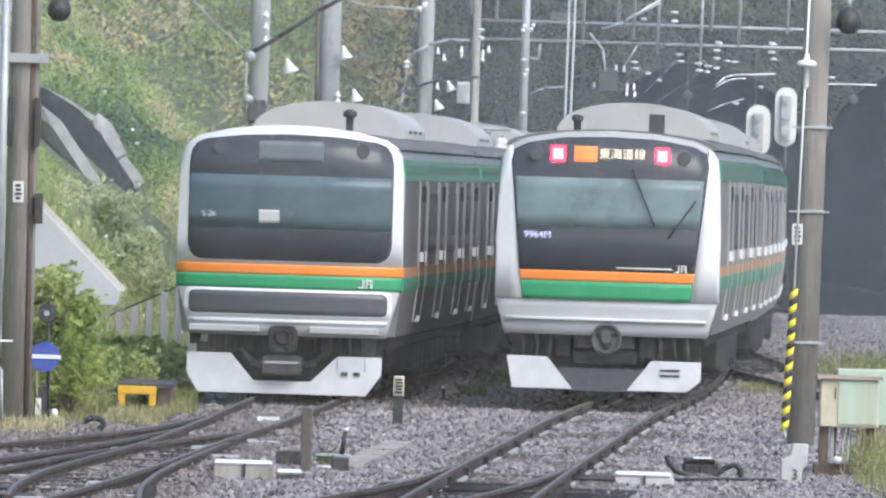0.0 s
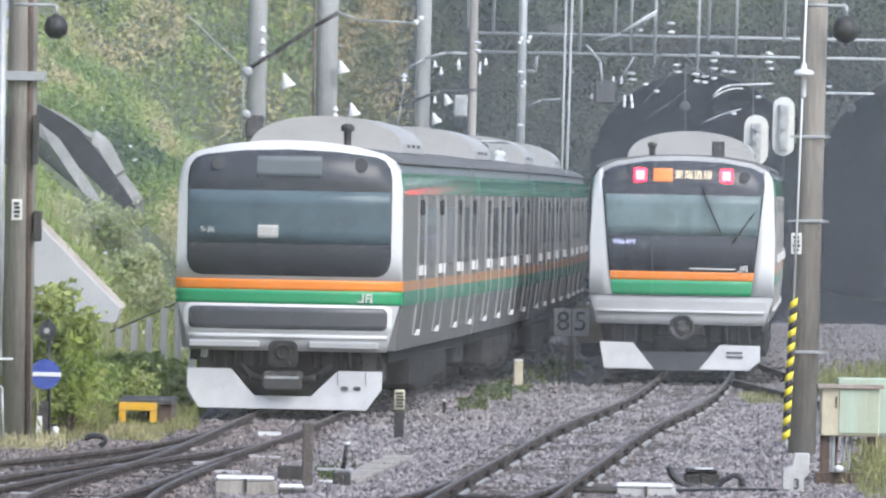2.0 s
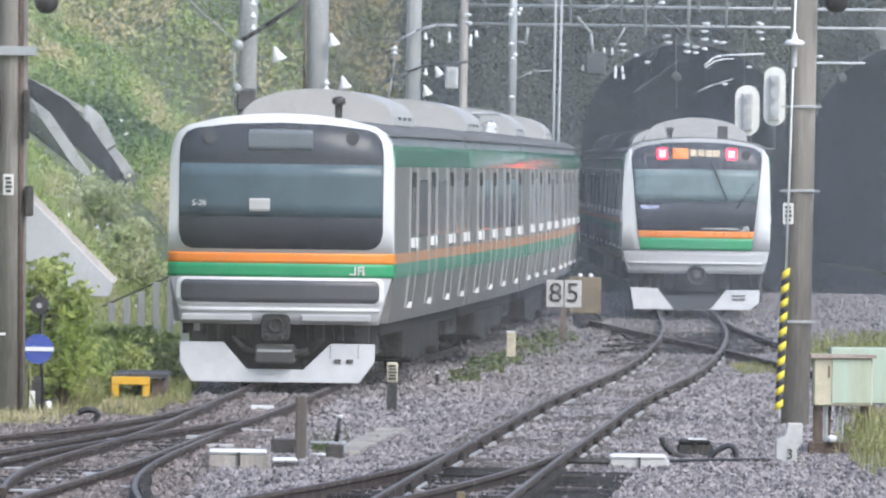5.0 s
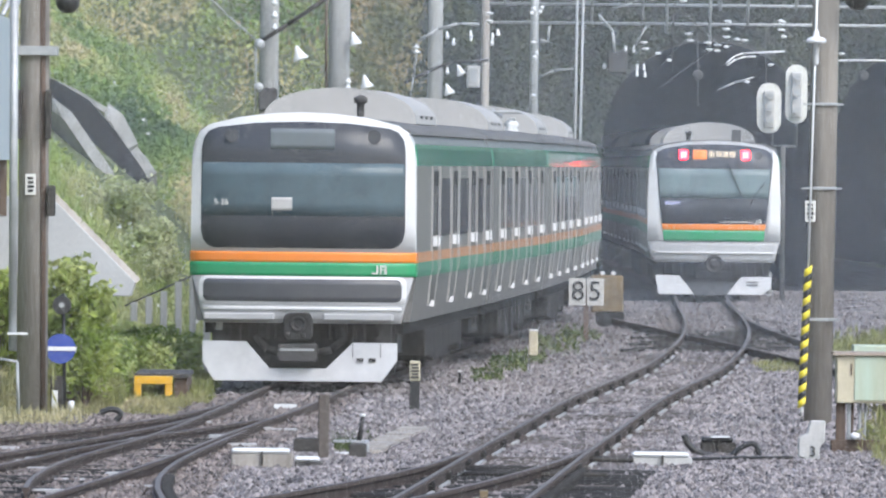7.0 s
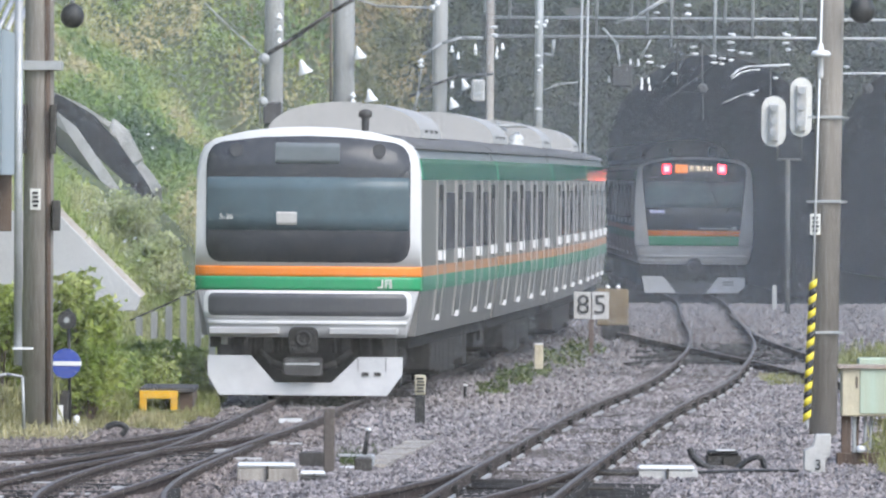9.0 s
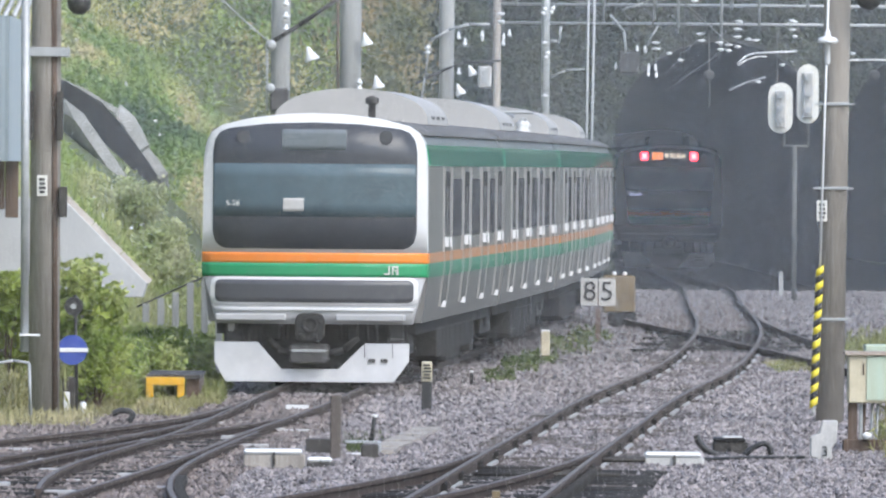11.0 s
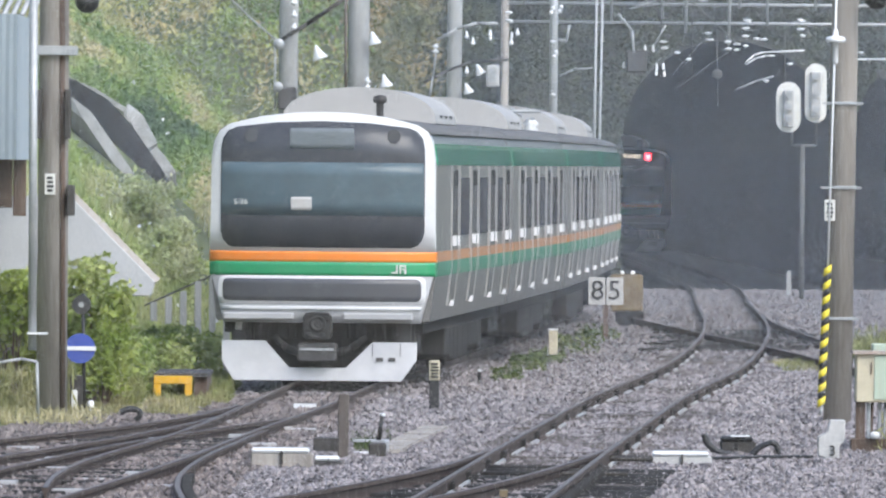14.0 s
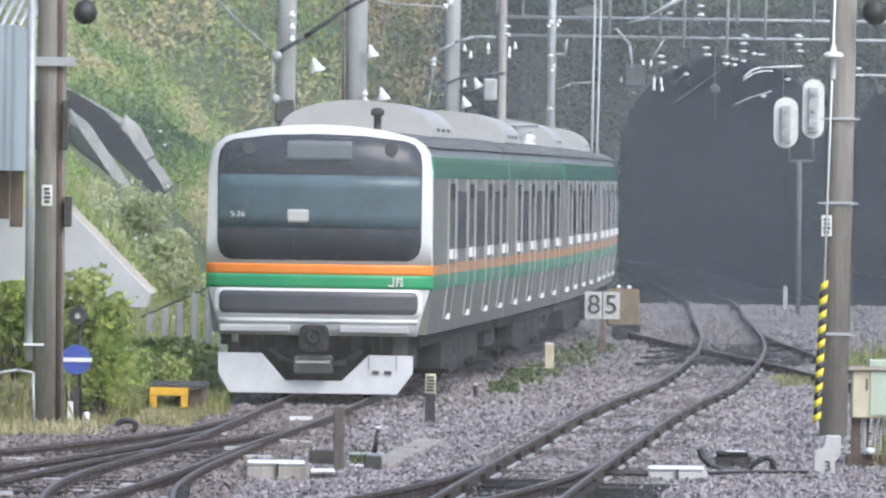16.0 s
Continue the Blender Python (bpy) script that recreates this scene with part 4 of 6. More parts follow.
# unseen end wall, added to keep the tunnels dark
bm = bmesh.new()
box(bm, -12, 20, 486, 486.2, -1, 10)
solid("wall_tunnel_end", bm, "lining", "added near-black wall shutting off the far end of the tunnels", "wall", "structure")


# ---- hill ----
def foot_x(y):
    near = float(np.interp(y, [122, 136], [-7.5, -4.75]))
    return max(near, smooth_line(SIDING, min(y, 236)) - 3.3) if y > 136 else near


def hill_z(x, y):
    z = 0.80 * max(0.0, foot_x(y) - x)
    back = y - PORTAL_Y - 0.9
    if x < 2.5:
        z = max(z, min(1.5 * (back + 3), 3.0 + 0.7 * (back + 3)))
    else:
        z = TOP - 0.2 + 0.7 * back if back > 0 else -0.4
    return z + 0.35 * noise.noise((x * 0.35, y * 0.2, 5)) * min(1, max(0, z)) - 0.3


bm = bmesh.new()
prev = None
for y in np.concatenate([np.arange(100, 268, 1.0), np.arange(268, 340, 4)]):
    row = [bm.verts.new((x, y, hill_z(x, y))) for x in np.concatenate([np.arange(-60, -14, 4), np.arange(-14, 2.6, 0.5)])]
    if prev:
        for a, b, c, d in zip(prev, prev[1:], row[1:], row):
            bm.faces.new((a, b, c, d)).smooth = True
    prev = row
solid("hillside", bm, "soil", "steep green overgrown hillside", "hill", "structure")
bm = bmesh.new()
prev = None
for y in np.concatenate([np.arange(PORTAL_Y + 0.92, 281, 1.5), np.arange(281, 345, 5)]):
    row = [bm.verts.new((x, y, hill_z(x, y))) for x in np.arange(2.5, 45, 1.25)]
    if prev:
        for a, b, c, d in zip(prev, prev[1:], row[1:], row):
            bm.faces.new((a, b, c, d)).smooth = True
    prev = row
solid("hill_over_tunnel", bm, "soil", "dark wooded hill above the tunnels", "hill", "structure")


# ---- foliage ----
def leaves(points, size, rs, upright=0.0):
    """Small folded leaves at the given points."""
    V, Fc = [], []
    n = len(points)
    d = rs.normal(0, 1, (n, 3))
    d[:, 2] = np.abs(d[:, 2]) * (1 + 3 * upright)
    d /= np.linalg.norm(d, axis=1)[:, None]
    e = np.cross(d, rs.normal(0, 1, (n, 3)))
    e /= np.linalg.norm(e, axis=1)[:, None] + 1e-9
    up = np.cross(d, e)
    s = size * rs.uniform(0.55, 1.5, (n, 1))
    w = s * (0.32 if upright < 0.5 else 0.07)
    p = np.array(points)
    a, b = p - d * s * 0.5, p + d * s * 0.6
    l, r = p + e * w + up * w * 0.4, p - e * w + up * w * 0.4
    V = np.stack([a, l, b, r], 1).reshape(-1, 3).tolist()
    k = np.arange(n) * 4
    Fc = np.concatenate([np.stack([k, k + 1, k + 2], 1), np.stack([k, k + 2, k + 3], 1)]).tolist()
    return V, Fc


def foliage(name, label, category, points, size, mat, seed, upright=0.0):
    V, Fc = leaves(points, size, np.random.RandomState(seed), upright)
    return tagged(new(name, arrays(name, V, Fc, mat)), label, category, kind="stuff")


def hill_points(n, xa, xb, ya, yb, rs, lump, keep=None):
    pts = []
    while len(pts) < n:
        y = ya + (yb - ya) * rs.rand()
        x = xa + (xb - xa) * rs.rand()
        if keep and not keep(x, y):
            continue
        z = hill_z(x, y)
        if z < -0.2:
            continue
        l = lump * (0.55 + noise.noise((x * 0.55, y * 0.35, 2)) + 0.5 * noise.noise((x * 1.6, y * 1.1, 9)))
        pts.append((x + rs.normal(0, 0.1), y + rs.normal(0, 0.1), z + max(0.02, l) * rs.rand() ** 0.5))
    return pts


rs = np.random.RandomState(11)


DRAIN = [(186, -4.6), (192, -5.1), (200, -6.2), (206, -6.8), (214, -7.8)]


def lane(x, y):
    """Clear of the drain that runs down the slope and of the sight line to it."""
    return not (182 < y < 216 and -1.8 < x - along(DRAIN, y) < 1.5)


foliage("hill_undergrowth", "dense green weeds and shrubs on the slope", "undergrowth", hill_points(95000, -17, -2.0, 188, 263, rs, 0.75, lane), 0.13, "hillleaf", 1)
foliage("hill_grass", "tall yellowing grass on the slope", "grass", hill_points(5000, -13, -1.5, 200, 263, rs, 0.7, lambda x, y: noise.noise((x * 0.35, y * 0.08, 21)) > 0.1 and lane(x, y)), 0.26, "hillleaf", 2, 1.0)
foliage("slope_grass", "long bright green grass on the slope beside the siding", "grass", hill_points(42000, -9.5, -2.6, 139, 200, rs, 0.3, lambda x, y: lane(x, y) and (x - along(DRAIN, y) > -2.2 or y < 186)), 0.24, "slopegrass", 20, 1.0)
foliage("slope_weeds", "low leafy weeds among the slope grass", "weeds", hill_points(14000, -9.0, -2.6, 139, 190, rs, 0.35, lambda x, y: noise.noise((x * 0.5, y * 0.12, 61)) > 0.0), 0.10, "slopegrass", 21)
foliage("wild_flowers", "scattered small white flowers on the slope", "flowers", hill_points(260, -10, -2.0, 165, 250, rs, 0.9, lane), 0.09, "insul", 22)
foliage("hill_thicket", "green thicket on the bank behind the siding", "undergrowth", hill_points(17000, -9, -1.9, 260, 275, rs, 0.9), 0.15, "hillleaf", 3)
foliage("hill_thicket", "brown and tan thicket on the bank behind the siding", "undergrowth", hill_points(7000, -2.2, -0.2, 260, 275, rs, 0.9), 0.15, "bankleaf", 23)
foliage("hill_grass", "tall tan grass on the bank behind the siding", "grass", hill_points(1500, -5, -0.6, 260, 275, rs, 0.9, lambda x, y: noise.noise((x * 0.5, y * 0.1, 33)) > 0.05), 0.24, "bankleaf", 8, 1.0)
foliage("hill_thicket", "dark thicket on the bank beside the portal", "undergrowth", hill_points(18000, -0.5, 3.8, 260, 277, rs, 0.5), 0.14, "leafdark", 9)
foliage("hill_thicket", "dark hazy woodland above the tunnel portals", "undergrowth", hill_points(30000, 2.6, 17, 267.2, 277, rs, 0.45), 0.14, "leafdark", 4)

# ivy on the portal wall
pts = []
while len(pts) < 22000:
    x, z = rs.uniform(1.2, 16.5), rs.uniform(0.0, TOP + 0.1)
    inside = False
    for x0, x1, spring in TUNNELS:
        cx, r = (x0 + x1) / 2, (x1 - x0) / 2 - 0.03
        if abs(x - cx) < r and (z < spring or ((x - cx) / r) ** 2 + ((z - spring) / r) ** 2 < 1):
            inside = True
    if inside or noise.noise((x * 0.7, z * 0.7, 40)) < -0.35:
        continue
    pts.append((x, PORTAL_Y - 0.02 - 0.1 * rs.rand() ** 2, z))
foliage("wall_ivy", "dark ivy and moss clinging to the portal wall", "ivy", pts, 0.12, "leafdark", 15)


def shrub(name, label, centre, radii, n, size, mat, seed, stems=5):
    """A bush: bent stems and many leaves in uneven clumps."""
    r = np.random.RandomState(seed)
    t = thing(name, label, "bush", pose(*centre))
    bm = bmesh.new()
    tips = []
    for k in range(stems * 4):
        a, h = r.rand() * 6.28, r.uniform(0.3, 1.0)
        q = (math.cos(a) * radii[0] * (1.05 - 0.4 * h) * r.rand() ** 0.5, math.sin(a) * radii[1] * r.rand() ** 0.5, radii[2] * h)
        tips.append(q)
        if k < stems * 2:
            mid = (q[0] * 0.4, q[1] * 0.4, q[2] * 0.6)
            tube(bm, (q[0] * 0.15, q[1] * 0.15, 0), mid, 0.014, 0.010, 5)
            tube(bm, mid, q, 0.010, 0.005, 5)
    tagged(part("stem", bm, "rust", t), "thin brown stems", kind="stuff")
    pts = []
    for _ in range(n):
        q = tips[r.randint(len(tips))]
        pts.append(tuple(np.array(q) + r.normal(0, 1, 3) * np.array([0.13, 0.13, 0.10]) * (0.6 + radii[0] * 0.5)))
    V, Fc = leaves([p for p in pts if p[2] > 0.02], size, r)
    ob = new("leaves", arrays("leaves", V, Fc, mat))
    ob.parent = t
    tagged(ob, kind="stuff")
    return t


# bushes beside the siding
shrub("bush", "bright green broad-leaved vine bush beside the pole", (-4.3, 131.6, -0.05), (0.40, 0.4, 1.75), 1500, 0.11, "leaf", 5)
shrub("bush", "bright green broad-leaved vine bush beside the pole", (-4.12, 131.6, -0.25), (0.30, 0.3, 1.5), 700, 0.11, "leafbright", 6)
shrub("bush", "yellow-green leafy shrub behind the small signal", (-4.12, 131.0, -0.3), (0.24, 0.3, 1.15), 900, 0.09, "leafbright", 7)
shrub("bush", "low green bush at the foot of the pale wall", (-5.28, 132.3, 0.0), (0.5, 0.5, 1.35), 1500, 0.11, "leafbright", 8)
shrub("bush", "dark green shrub by the fence", (-3.75, 140.5, -0.3), (0.45, 0.6, 0.8), 1900, 0.08, "leaf", 9)
shrub("bush", "dark green shrub by the fence", (-3.95, 150.0, -0.35), (0.5, 0.9, 0.85), 1500, 0.09, "slopegrass", 10)
shrub("bush", "olive green shrub behind the yellow cable bridge", (-3.55, 145.0, -0.35), (0.4, 0.9, 0.75), 1300, 0.08, "leafbright", 14)
shrub("bush", "pale flowering shrub on the slope", (-5.05, 180.0, 1.2), (0.62, 1.0, 1.25), 3000, 0.10, "leafpale", 12)
shrub("bush", "pale flowering shrub on the slope", (-4.55, 174.0, 0.65), (0.5, 0.9, 1.25), 2400, 0.10, "leafpale", 13)


def tuft_points(n, boxes, rs):
    pts = []
    for _ in range(n):
        x0, x1, y0, y1, h = boxes[rs.randint(len(boxes))]
        pts.append((rs.uniform(x0, x1), rs.uniform(y0, y1), -0.18 + h * rs.rand()))
    return pts


foliage("trackside_grass", "yellow-green grass along the siding", "grass", tuft_points(9000, [(-3.4, -2.75, 136, 146, 0.2), (-6, -4.4, 128.5, 134, 0.55), (-4.2, -3.7, 131, 138, 0.35), (-3.9, -2.7, 134.5, 139, 0.12)], rs), 0.16, "grass", 5, 1.0)
foliage("trackside_grass", "short tan grass along the edge of the siding", "grass", tuft_points(7000, [(-6.5, -3.9, 123, 131, 0.12), (-4.6, -3.0, 129, 135, 0.06), (-3.9, -2.9, 133, 137, 0.08)], rs), 0.12, "drygrass", 24, 1.0)
foliage("trackside_grass", "mossy weeds between siding and main line", "grass", tuft_points(5200, [ (6.3, 8.2, 160, 178, 0.28), (6.6, 8.0, 164, 174, 0.3), (5.0, 6.0, 160, 166, 0.05), (4.6, 6.2, 106, 116, 0.4)], rs), 0.15, "grass", 6, 1.0)

foliage("trackside_grass", "yellow-green mound of moss and grass by the right-hand points", "grass", tuft_points(4200, [(6.4, 8.6, 160, 178, 0.42), (6.8, 8.4, 166, 174, 0.5), (4.75, 5.6, 112, 118, 0.5)], rs), 0.14, "grass", 16, 1.0)
foliage("trackside_weeds", "dull green weeds along the parked train", "weeds", tuft_points(1000, [(0.65, 1.1, 150, 158, 0.10), (0.95, 1.5, 157, 165, 0.16), (1.35, 1.9, 164, 174, 0.10), (1.8, 2.5, 172, 184, 0.22), (2.4, 3.0, 184, 196, 0.2)], rs), 0.09, "leafdull", 18)
foliage("trackside_weeds", "few green tufts beside the hand lever", "weeds", tuft_points(260, [(-0.95, -0.75, 113, 116, 0.12), (-1.05, -0.5, 116, 121, 0.05)], rs), 0.10, "leafdull", 19, 1.0)
foliage("trackside_weeds", "green weeds in front of the slat fence", "weeds", tuft_points(5500, [(-4.4, -3.5, 148, 154, 0.75), (-4.2, -3.3, 143, 148, 0.55), (-3.9, -3.2, 150, 156, 0.6), (-4.3, -3.7, 134, 139, 0.8)], rs), 0.10, "leaf", 17)

# ---- pale wall, shed, drain and fence on the slope ----
def plate(name, label, category, pts, depth, mat, kind="", bevel=0.01, y_skew=0.0):
    """An upright slab whose outline is given as (x, y, z) corners facing the tracks."""
    bm = bmesh.new()
    y = pts[0][1]
    prism(bm, [(p[0], p[2]) for p in pts], depth, pose(0, y, 0))
    return solid(name, bm, mat, label, category, kind, bevel=bevel)


wall = plate("wall_retaining", "pale grey concrete wing wall with a sloping top", "wall", [(-6.591, 134, 1.189), (-3.652, 134, 1.196), (-3.599, 134, 1.372), (-4.664, 134, 2.434), (-6.609, 134, 2.406)], 0.35, "tarp", "structure")
bm = bmesh.new()
a, b = Vector((-4.664, 134, 2.434)), Vector((-3.585, 134, 1.358))
for k in range(3):
    p, q = a + (b - a) * (k / 3 + 0.003), a + (b - a) * ((k + 1) / 3 - 0.003)
    tube(bm, p + Vector((0, 0.1, 0.0)), q + Vector((0, 0.1, 0.0)), 0.07, 0.07, 4)
part("coping", bm, "concrete", wall, "weathered coping")
# added base that carries the wall, in the dark masonry colour
bm = bmesh.new()
box(bm, -6.5, -4.1, 134.12, 134.33, -0.4, 1.192)
part("footing", bm, "portal", wall, "dark base added under the wing wall")

shed = thing("shed", "pale blue corrugated metal shed on a brown board base", "shed", pose(0, 0, 0))
bm = bmesh.new()
x_r = (-5.104, 133, 4.556)[0]
z_t, z_m, z_b = (-5.341, 133, 4.608)[2], (-5.316, 133, 2.872)[2], (-5.306, 133, 2.178)[2]
x = x_r - 3.0
prev = None
k = 0
while x <= x_r:
    off = 0.009 * (k % 2)
    row = [bm.verts.new((x, 129 + off, z)) for z in (z_m, z_t)]
    if prev:
        bm.faces.new((*prev, *row[::-1]))
    prev, x, k = row, x + 0.045, k + 1
back = [bm.verts.new((v.co.x, 134.4, v.co.z)) for v in prev]
bm.faces.new((*prev, *back[::-1]))
part("wall_sheet", bm, "tin", shed, "pale blue corrugated sheet")
for k in range(9):
    bm = bmesh.new()
    box(bm, x_r - 0.05 - 0.17 * (k + 1), x_r - 0.06 - 0.17 * k, 132.9, 133, z_b + (0.1 if k % 2 else 0.0), z_m)
    part("board", bm, "rust", shed, bevel=0.006)
for k in range(9):
    bm = bmesh.new()
    tube(bm, (x_r - 0.02 - 0.11 * k, 132.7, z_t + 0.02), (x_r + 0.16 - 0.11 * k, 134.2, z_t + 0.55), 0.035, 0.035, 8)
    part("roof_rib", bm, "galv", shed, "grey ribbed roof edge")

drain = thing("drain_channel", "weathered concrete drain curving down the slope", "drain")
def ribbon(name, pts, width, mat, label=""):
    bm = bmesh.new()
    prev = None
    for i, p in enumerate(pts):
        p = Vector(p)
        t = Vector(pts[min(i + 1, len(pts) - 1)]) - Vector(pts[max(i - 1, 0)])
        n = Vector((t.z, 0, -t.x)).normalized() * width / 2
        row = [bm.verts.new(q) for q in (p - n, p + n, p + n + Vector((0, 0.6, -0.6)), p - n + Vector((0, 0.6, -0.6)))]
        if prev:
            for k in range(4):
                bm.faces.new((prev[k], prev[(k + 1) % 4], row[(k + 1) % 4], row[k]))
        else:
            bm.faces.new(row)
        prev = row
    bm.faces.new(prev[::-1])
    part(name, bm, mat, drain, label)
ribbon("bank", [(-7.878, 207.32, 4.536), (-7.313, 207.32, 4.436), (-6.79, 207.32, 4.227), (-6.147, 206.75, 3.85)], 0.10, "drainstone", "pale upper edge of the drain")
ribbon("bank", [(-6.18, 207.06, 3.875), (-5.919, 206.78, 3.674), (-5.633, 206.21, 3.159)], 0.27, "drainstone", "pale concrete bank slab")
ribbon("bank", [(-5.571, 204.48, 3.093), (-5.389, 204.2, 2.893), (-5.186, 203.91, 2.607)], 0.22, "drainstone", "pale concrete bank slab")
# the bottom takes the near-black rubber colour
ribbon("trough", [(-7.73, 203.5, 4.346), (-7.09, 203.5, 4.175), (-6.483, 202.94, 3.83), (-6.035, 202.38, 3.337), (-5.504, 201.55, 2.626), (-5.189, 200.99, 2.106)], 0.46, "seal", "near-black bottom of the drain")
ribbon("bank", [(-7.513, 197.88, 4.067), (-6.912, 197.88, 3.952), (-6.555, 197.2, 3.695), (-6.198, 196.52, 3.214), (-5.832, 195.84, 2.728), (-5.614, 195.57, 2.404)], 0.20, "drainstone", "pale lower bank of the drain")

fence = thing("fence", "weathered grey upright slab fence among weeds", "fence")
for k in range(6):
    f = k / 5
    top = Vector((-4.2, 155.7, 0.84)).lerp(Vector((-3.24, 160.2, 1.30)), f)
    bm = bmesh.new()
    box(bm, top.x - 0.05, top.x + 0.05, top.y, top.y + 0.07, -0.3, top.z - 0.02 * (k % 3))
    part("slat", bm, "oldslat", fence, bevel=0.008)
bm = bmesh.new()
tube(bm, (-4.33, 155.9, 0.79), (-3.2, 160.4, 1.31), 0.014, 0.014, 6)
part("top_wire", bm, "darkiron", fence)


# ---- masts, signs and gear beside the tracks ----
def bars(parent, x, y, z, w, h, rows, mat="blackpaint"):
    """Writing too small to read: short bars on a plate."""
    for r in range(rows):
        bm = bmesh.new()
        zz = z + h * (0.5 - (r + 0.5) / rows)
        box(bm, x - w * (0.36 - 0.08 * (r % 2)), x + w * (0.30 + 0.06 * (r % 3)), y - 0.008, y, zz - h / rows * 0.3, zz + h / rows * 0.3)
        part("writing_bar", bm, mat, parent)


def plate_part(parent, name, x, y, z, w, h, mat, label=""):
    bm = bmesh.new()
    box(bm, x - w / 2, x + w / 2, y - 0.012, y + 0.012, z - h / 2, z + h / 2)
    return part(name, bm, mat, parent, label, bevel=0.003)


def pole(label, base, top, r0, r1):
    """A concrete pole from base to a point that it passes higher up, as world places."""
    b, t = Vector(base), Vector(top)
    th = thing("catenary_pole", label, "pole", pose(0, 0, 0))
    d = (t - b).normalized()
    bm = bmesh.new()
    tube(bm, b - d * 0.4, b + d * 11, r0, r1, 20)
    part("shaft", bm, "concrete", th, "weathered concrete shaft")
    return th, b, d


pl, b, d = pole("weathered concrete pole carrying signs and a black lamp", (-4.651, 128, -0.164), (-4.654, 128, 4.161), 0.185, 0.16)
p = (-4.684, 127.8, 2.584)
s = plate_part(pl, "number_plate", p[0], p[1], p[2], 0.125, 0.25, "sign", "small white number plate")
bars(pl, p[0], p[1] - 0.014, p[2], 0.1, 0.2, 4)
bm = bmesh.new()
tube(bm, (-4.512, 127.85, -0.178), (-4.564, 127.85, 5.296), 0.035, 0.035, 10)
part("conduit", bm, "rust", pl, "brown conduit pipe")
bm = bmesh.new()
q0, q1 = (-4.913, 127.8, 4.169), (-4.379, 127.8, 4.15)
box(bm, q0[0], q1[0], 127.75, 128.25, q0[2] - 0.06, q0[2] + 0.05)
part("crossarm", bm, "galv", pl, "grey steel crossarm", bevel=0.006)
for nm, x, ya, yb, w in (("cable_box", 63, 178, 265, 0.045), ("cable_box", 116, 185, 258, 0.035)):
    u, v = (-4.833, 127.8, 3.703), (-4.825, 127.8, 3.122)
    bm = bmesh.new()
    cx = (x - 63) / 149.0 + u[0]
    box(bm, cx - w, cx + w, 127.7, 127.9, v[2], u[2])
    part(nm, bm, "darkiron", pl, "narrow black cable box", bevel=0.006)
u, v = (-4.436, 127.8, 2.574), (-4.431, 127.8, 2.214)
bm = bmesh.new()
box(bm, u[0] - 0.045, u[0] + 0.045, 127.7, 128, v[2], u[2])
part("junction_box", bm, "darkiron", pl, "black junction box", bevel=0.01)


def ball_lamp(parent, p, r):
    bm = bmesh.new()
    lathe(bm, [(0.02, r * 1.1), (r * 0.3, r * 1.02), (r * 0.75, r * 0.72), (r, r * 0.1), (r * 0.9, -r * 0.45), (r * 0.5, -r * 0.85), (0.02, -r * 0.95)], 20, pose(*p))
    ob = part("flood_lamp", bm, "blackpaint", parent, "black round flood lamp")
    bm = bmesh.new()
    tube(bm, (p[0], p[1], p[2] + r), (p[0], p[1], p[2] + r * 1.8), 0.025)
    tube(bm, (p[0], p[1], p[2] + r * 1.8), (p[0] - 0.5 if p[0] < 0 else p[0] - 0.55, p[1], p[2] + r * 1.8), 0.02)
    part("lamp_arm", bm, "galv", ob)


ball_lamp(pl, (-4.254, 127.6, 4.743), 0.145)
th = thing("steel_post", "thin grey galvanised post beside the concrete pole", "post")
bm = bmesh.new()
tube(bm, (-4.853, 127.2, 0.629), (-4.873, 127.2, 5.279), 0.05, 0.05, 14)
part("shaft", bm, "galv", th)
bm = bmesh.new()
q = (-4.812, 127.1, 0.831)
box(bm, q[0] - 0.1, q[0] + 0.14, 127.05, 127.3, q[2] - 0.012, q[2] + 0.012)
part("strap", bm, "insul", th, "white strap")
th = thing("hand_rail", "low bent pipe rail in the weeds", "railing")
bm = bmesh.new()
tube(bm, (-5.365, 126.8, 0.463), (-4.968, 126.8, 0.535), 0.018)
tube(bm, (-4.968, 126.8, 0.535), (-4.782, 126.8, 0.504), 0.018)
tube(bm, (-4.782, 126.8, 0.504), (-4.76, 126.8, -0.157), 0.018)
tube(bm, (-5.365, 126.8, 0.463), (-5.354, 126.8, -0.265), 0.018)
part("pipe", bm, "galv", th)

pr, b, d = pole("weathered concrete pole with guard wire and striped cover", (4.648, 128, -0.183), (4.698, 128, 4.631), 0.165, 0.15)
p = (4.527, 127.7, 2.357)
plate_part(pr, "number_plate", p[0], p[1], p[2], 0.125, 0.25, "sign", "small white number plate")
bars(pr, p[0], p[1] - 0.014, p[2], 0.1, 0.2, 4)
for yy in (211, 360, 592):
    c = Vector((4.659, 128, 3.621))
    z = {211: (4.659, 128, 3.621)[2], 360: (4.647, 128, 2.625)[2], 592: (4.629, 128, 1.074)[2]}[yy]
    k = (z - b.z) / d.z
    m = b + d * k
    bm = bmesh.new()
    lathe(bm, [(0.15, -0.02), (0.172, -0.02), (0.172, 0.02), (0.15, 0.02)], 20, pose(m.x, m.y, z))
    band = part("band", bm, "galv", pr, "steel band")
    bm = bmesh.new()
    box(bm, m.x - 0.25, m.x + 0.23, m.y - 0.19, m.y - 0.165, z - 0.012, z + 0.012)
    part("band_bolt", bm, "galv", band)
guard = thing("guy_wire", "pale guy wire with disc insulator and striped cover", "guy wire")
w0, w1, w2 = Vector((4.589, 127.5, 5.422)), Vector((4.503, 127.5, 1.692)), Vector((4.44, 127.5, 0.059))
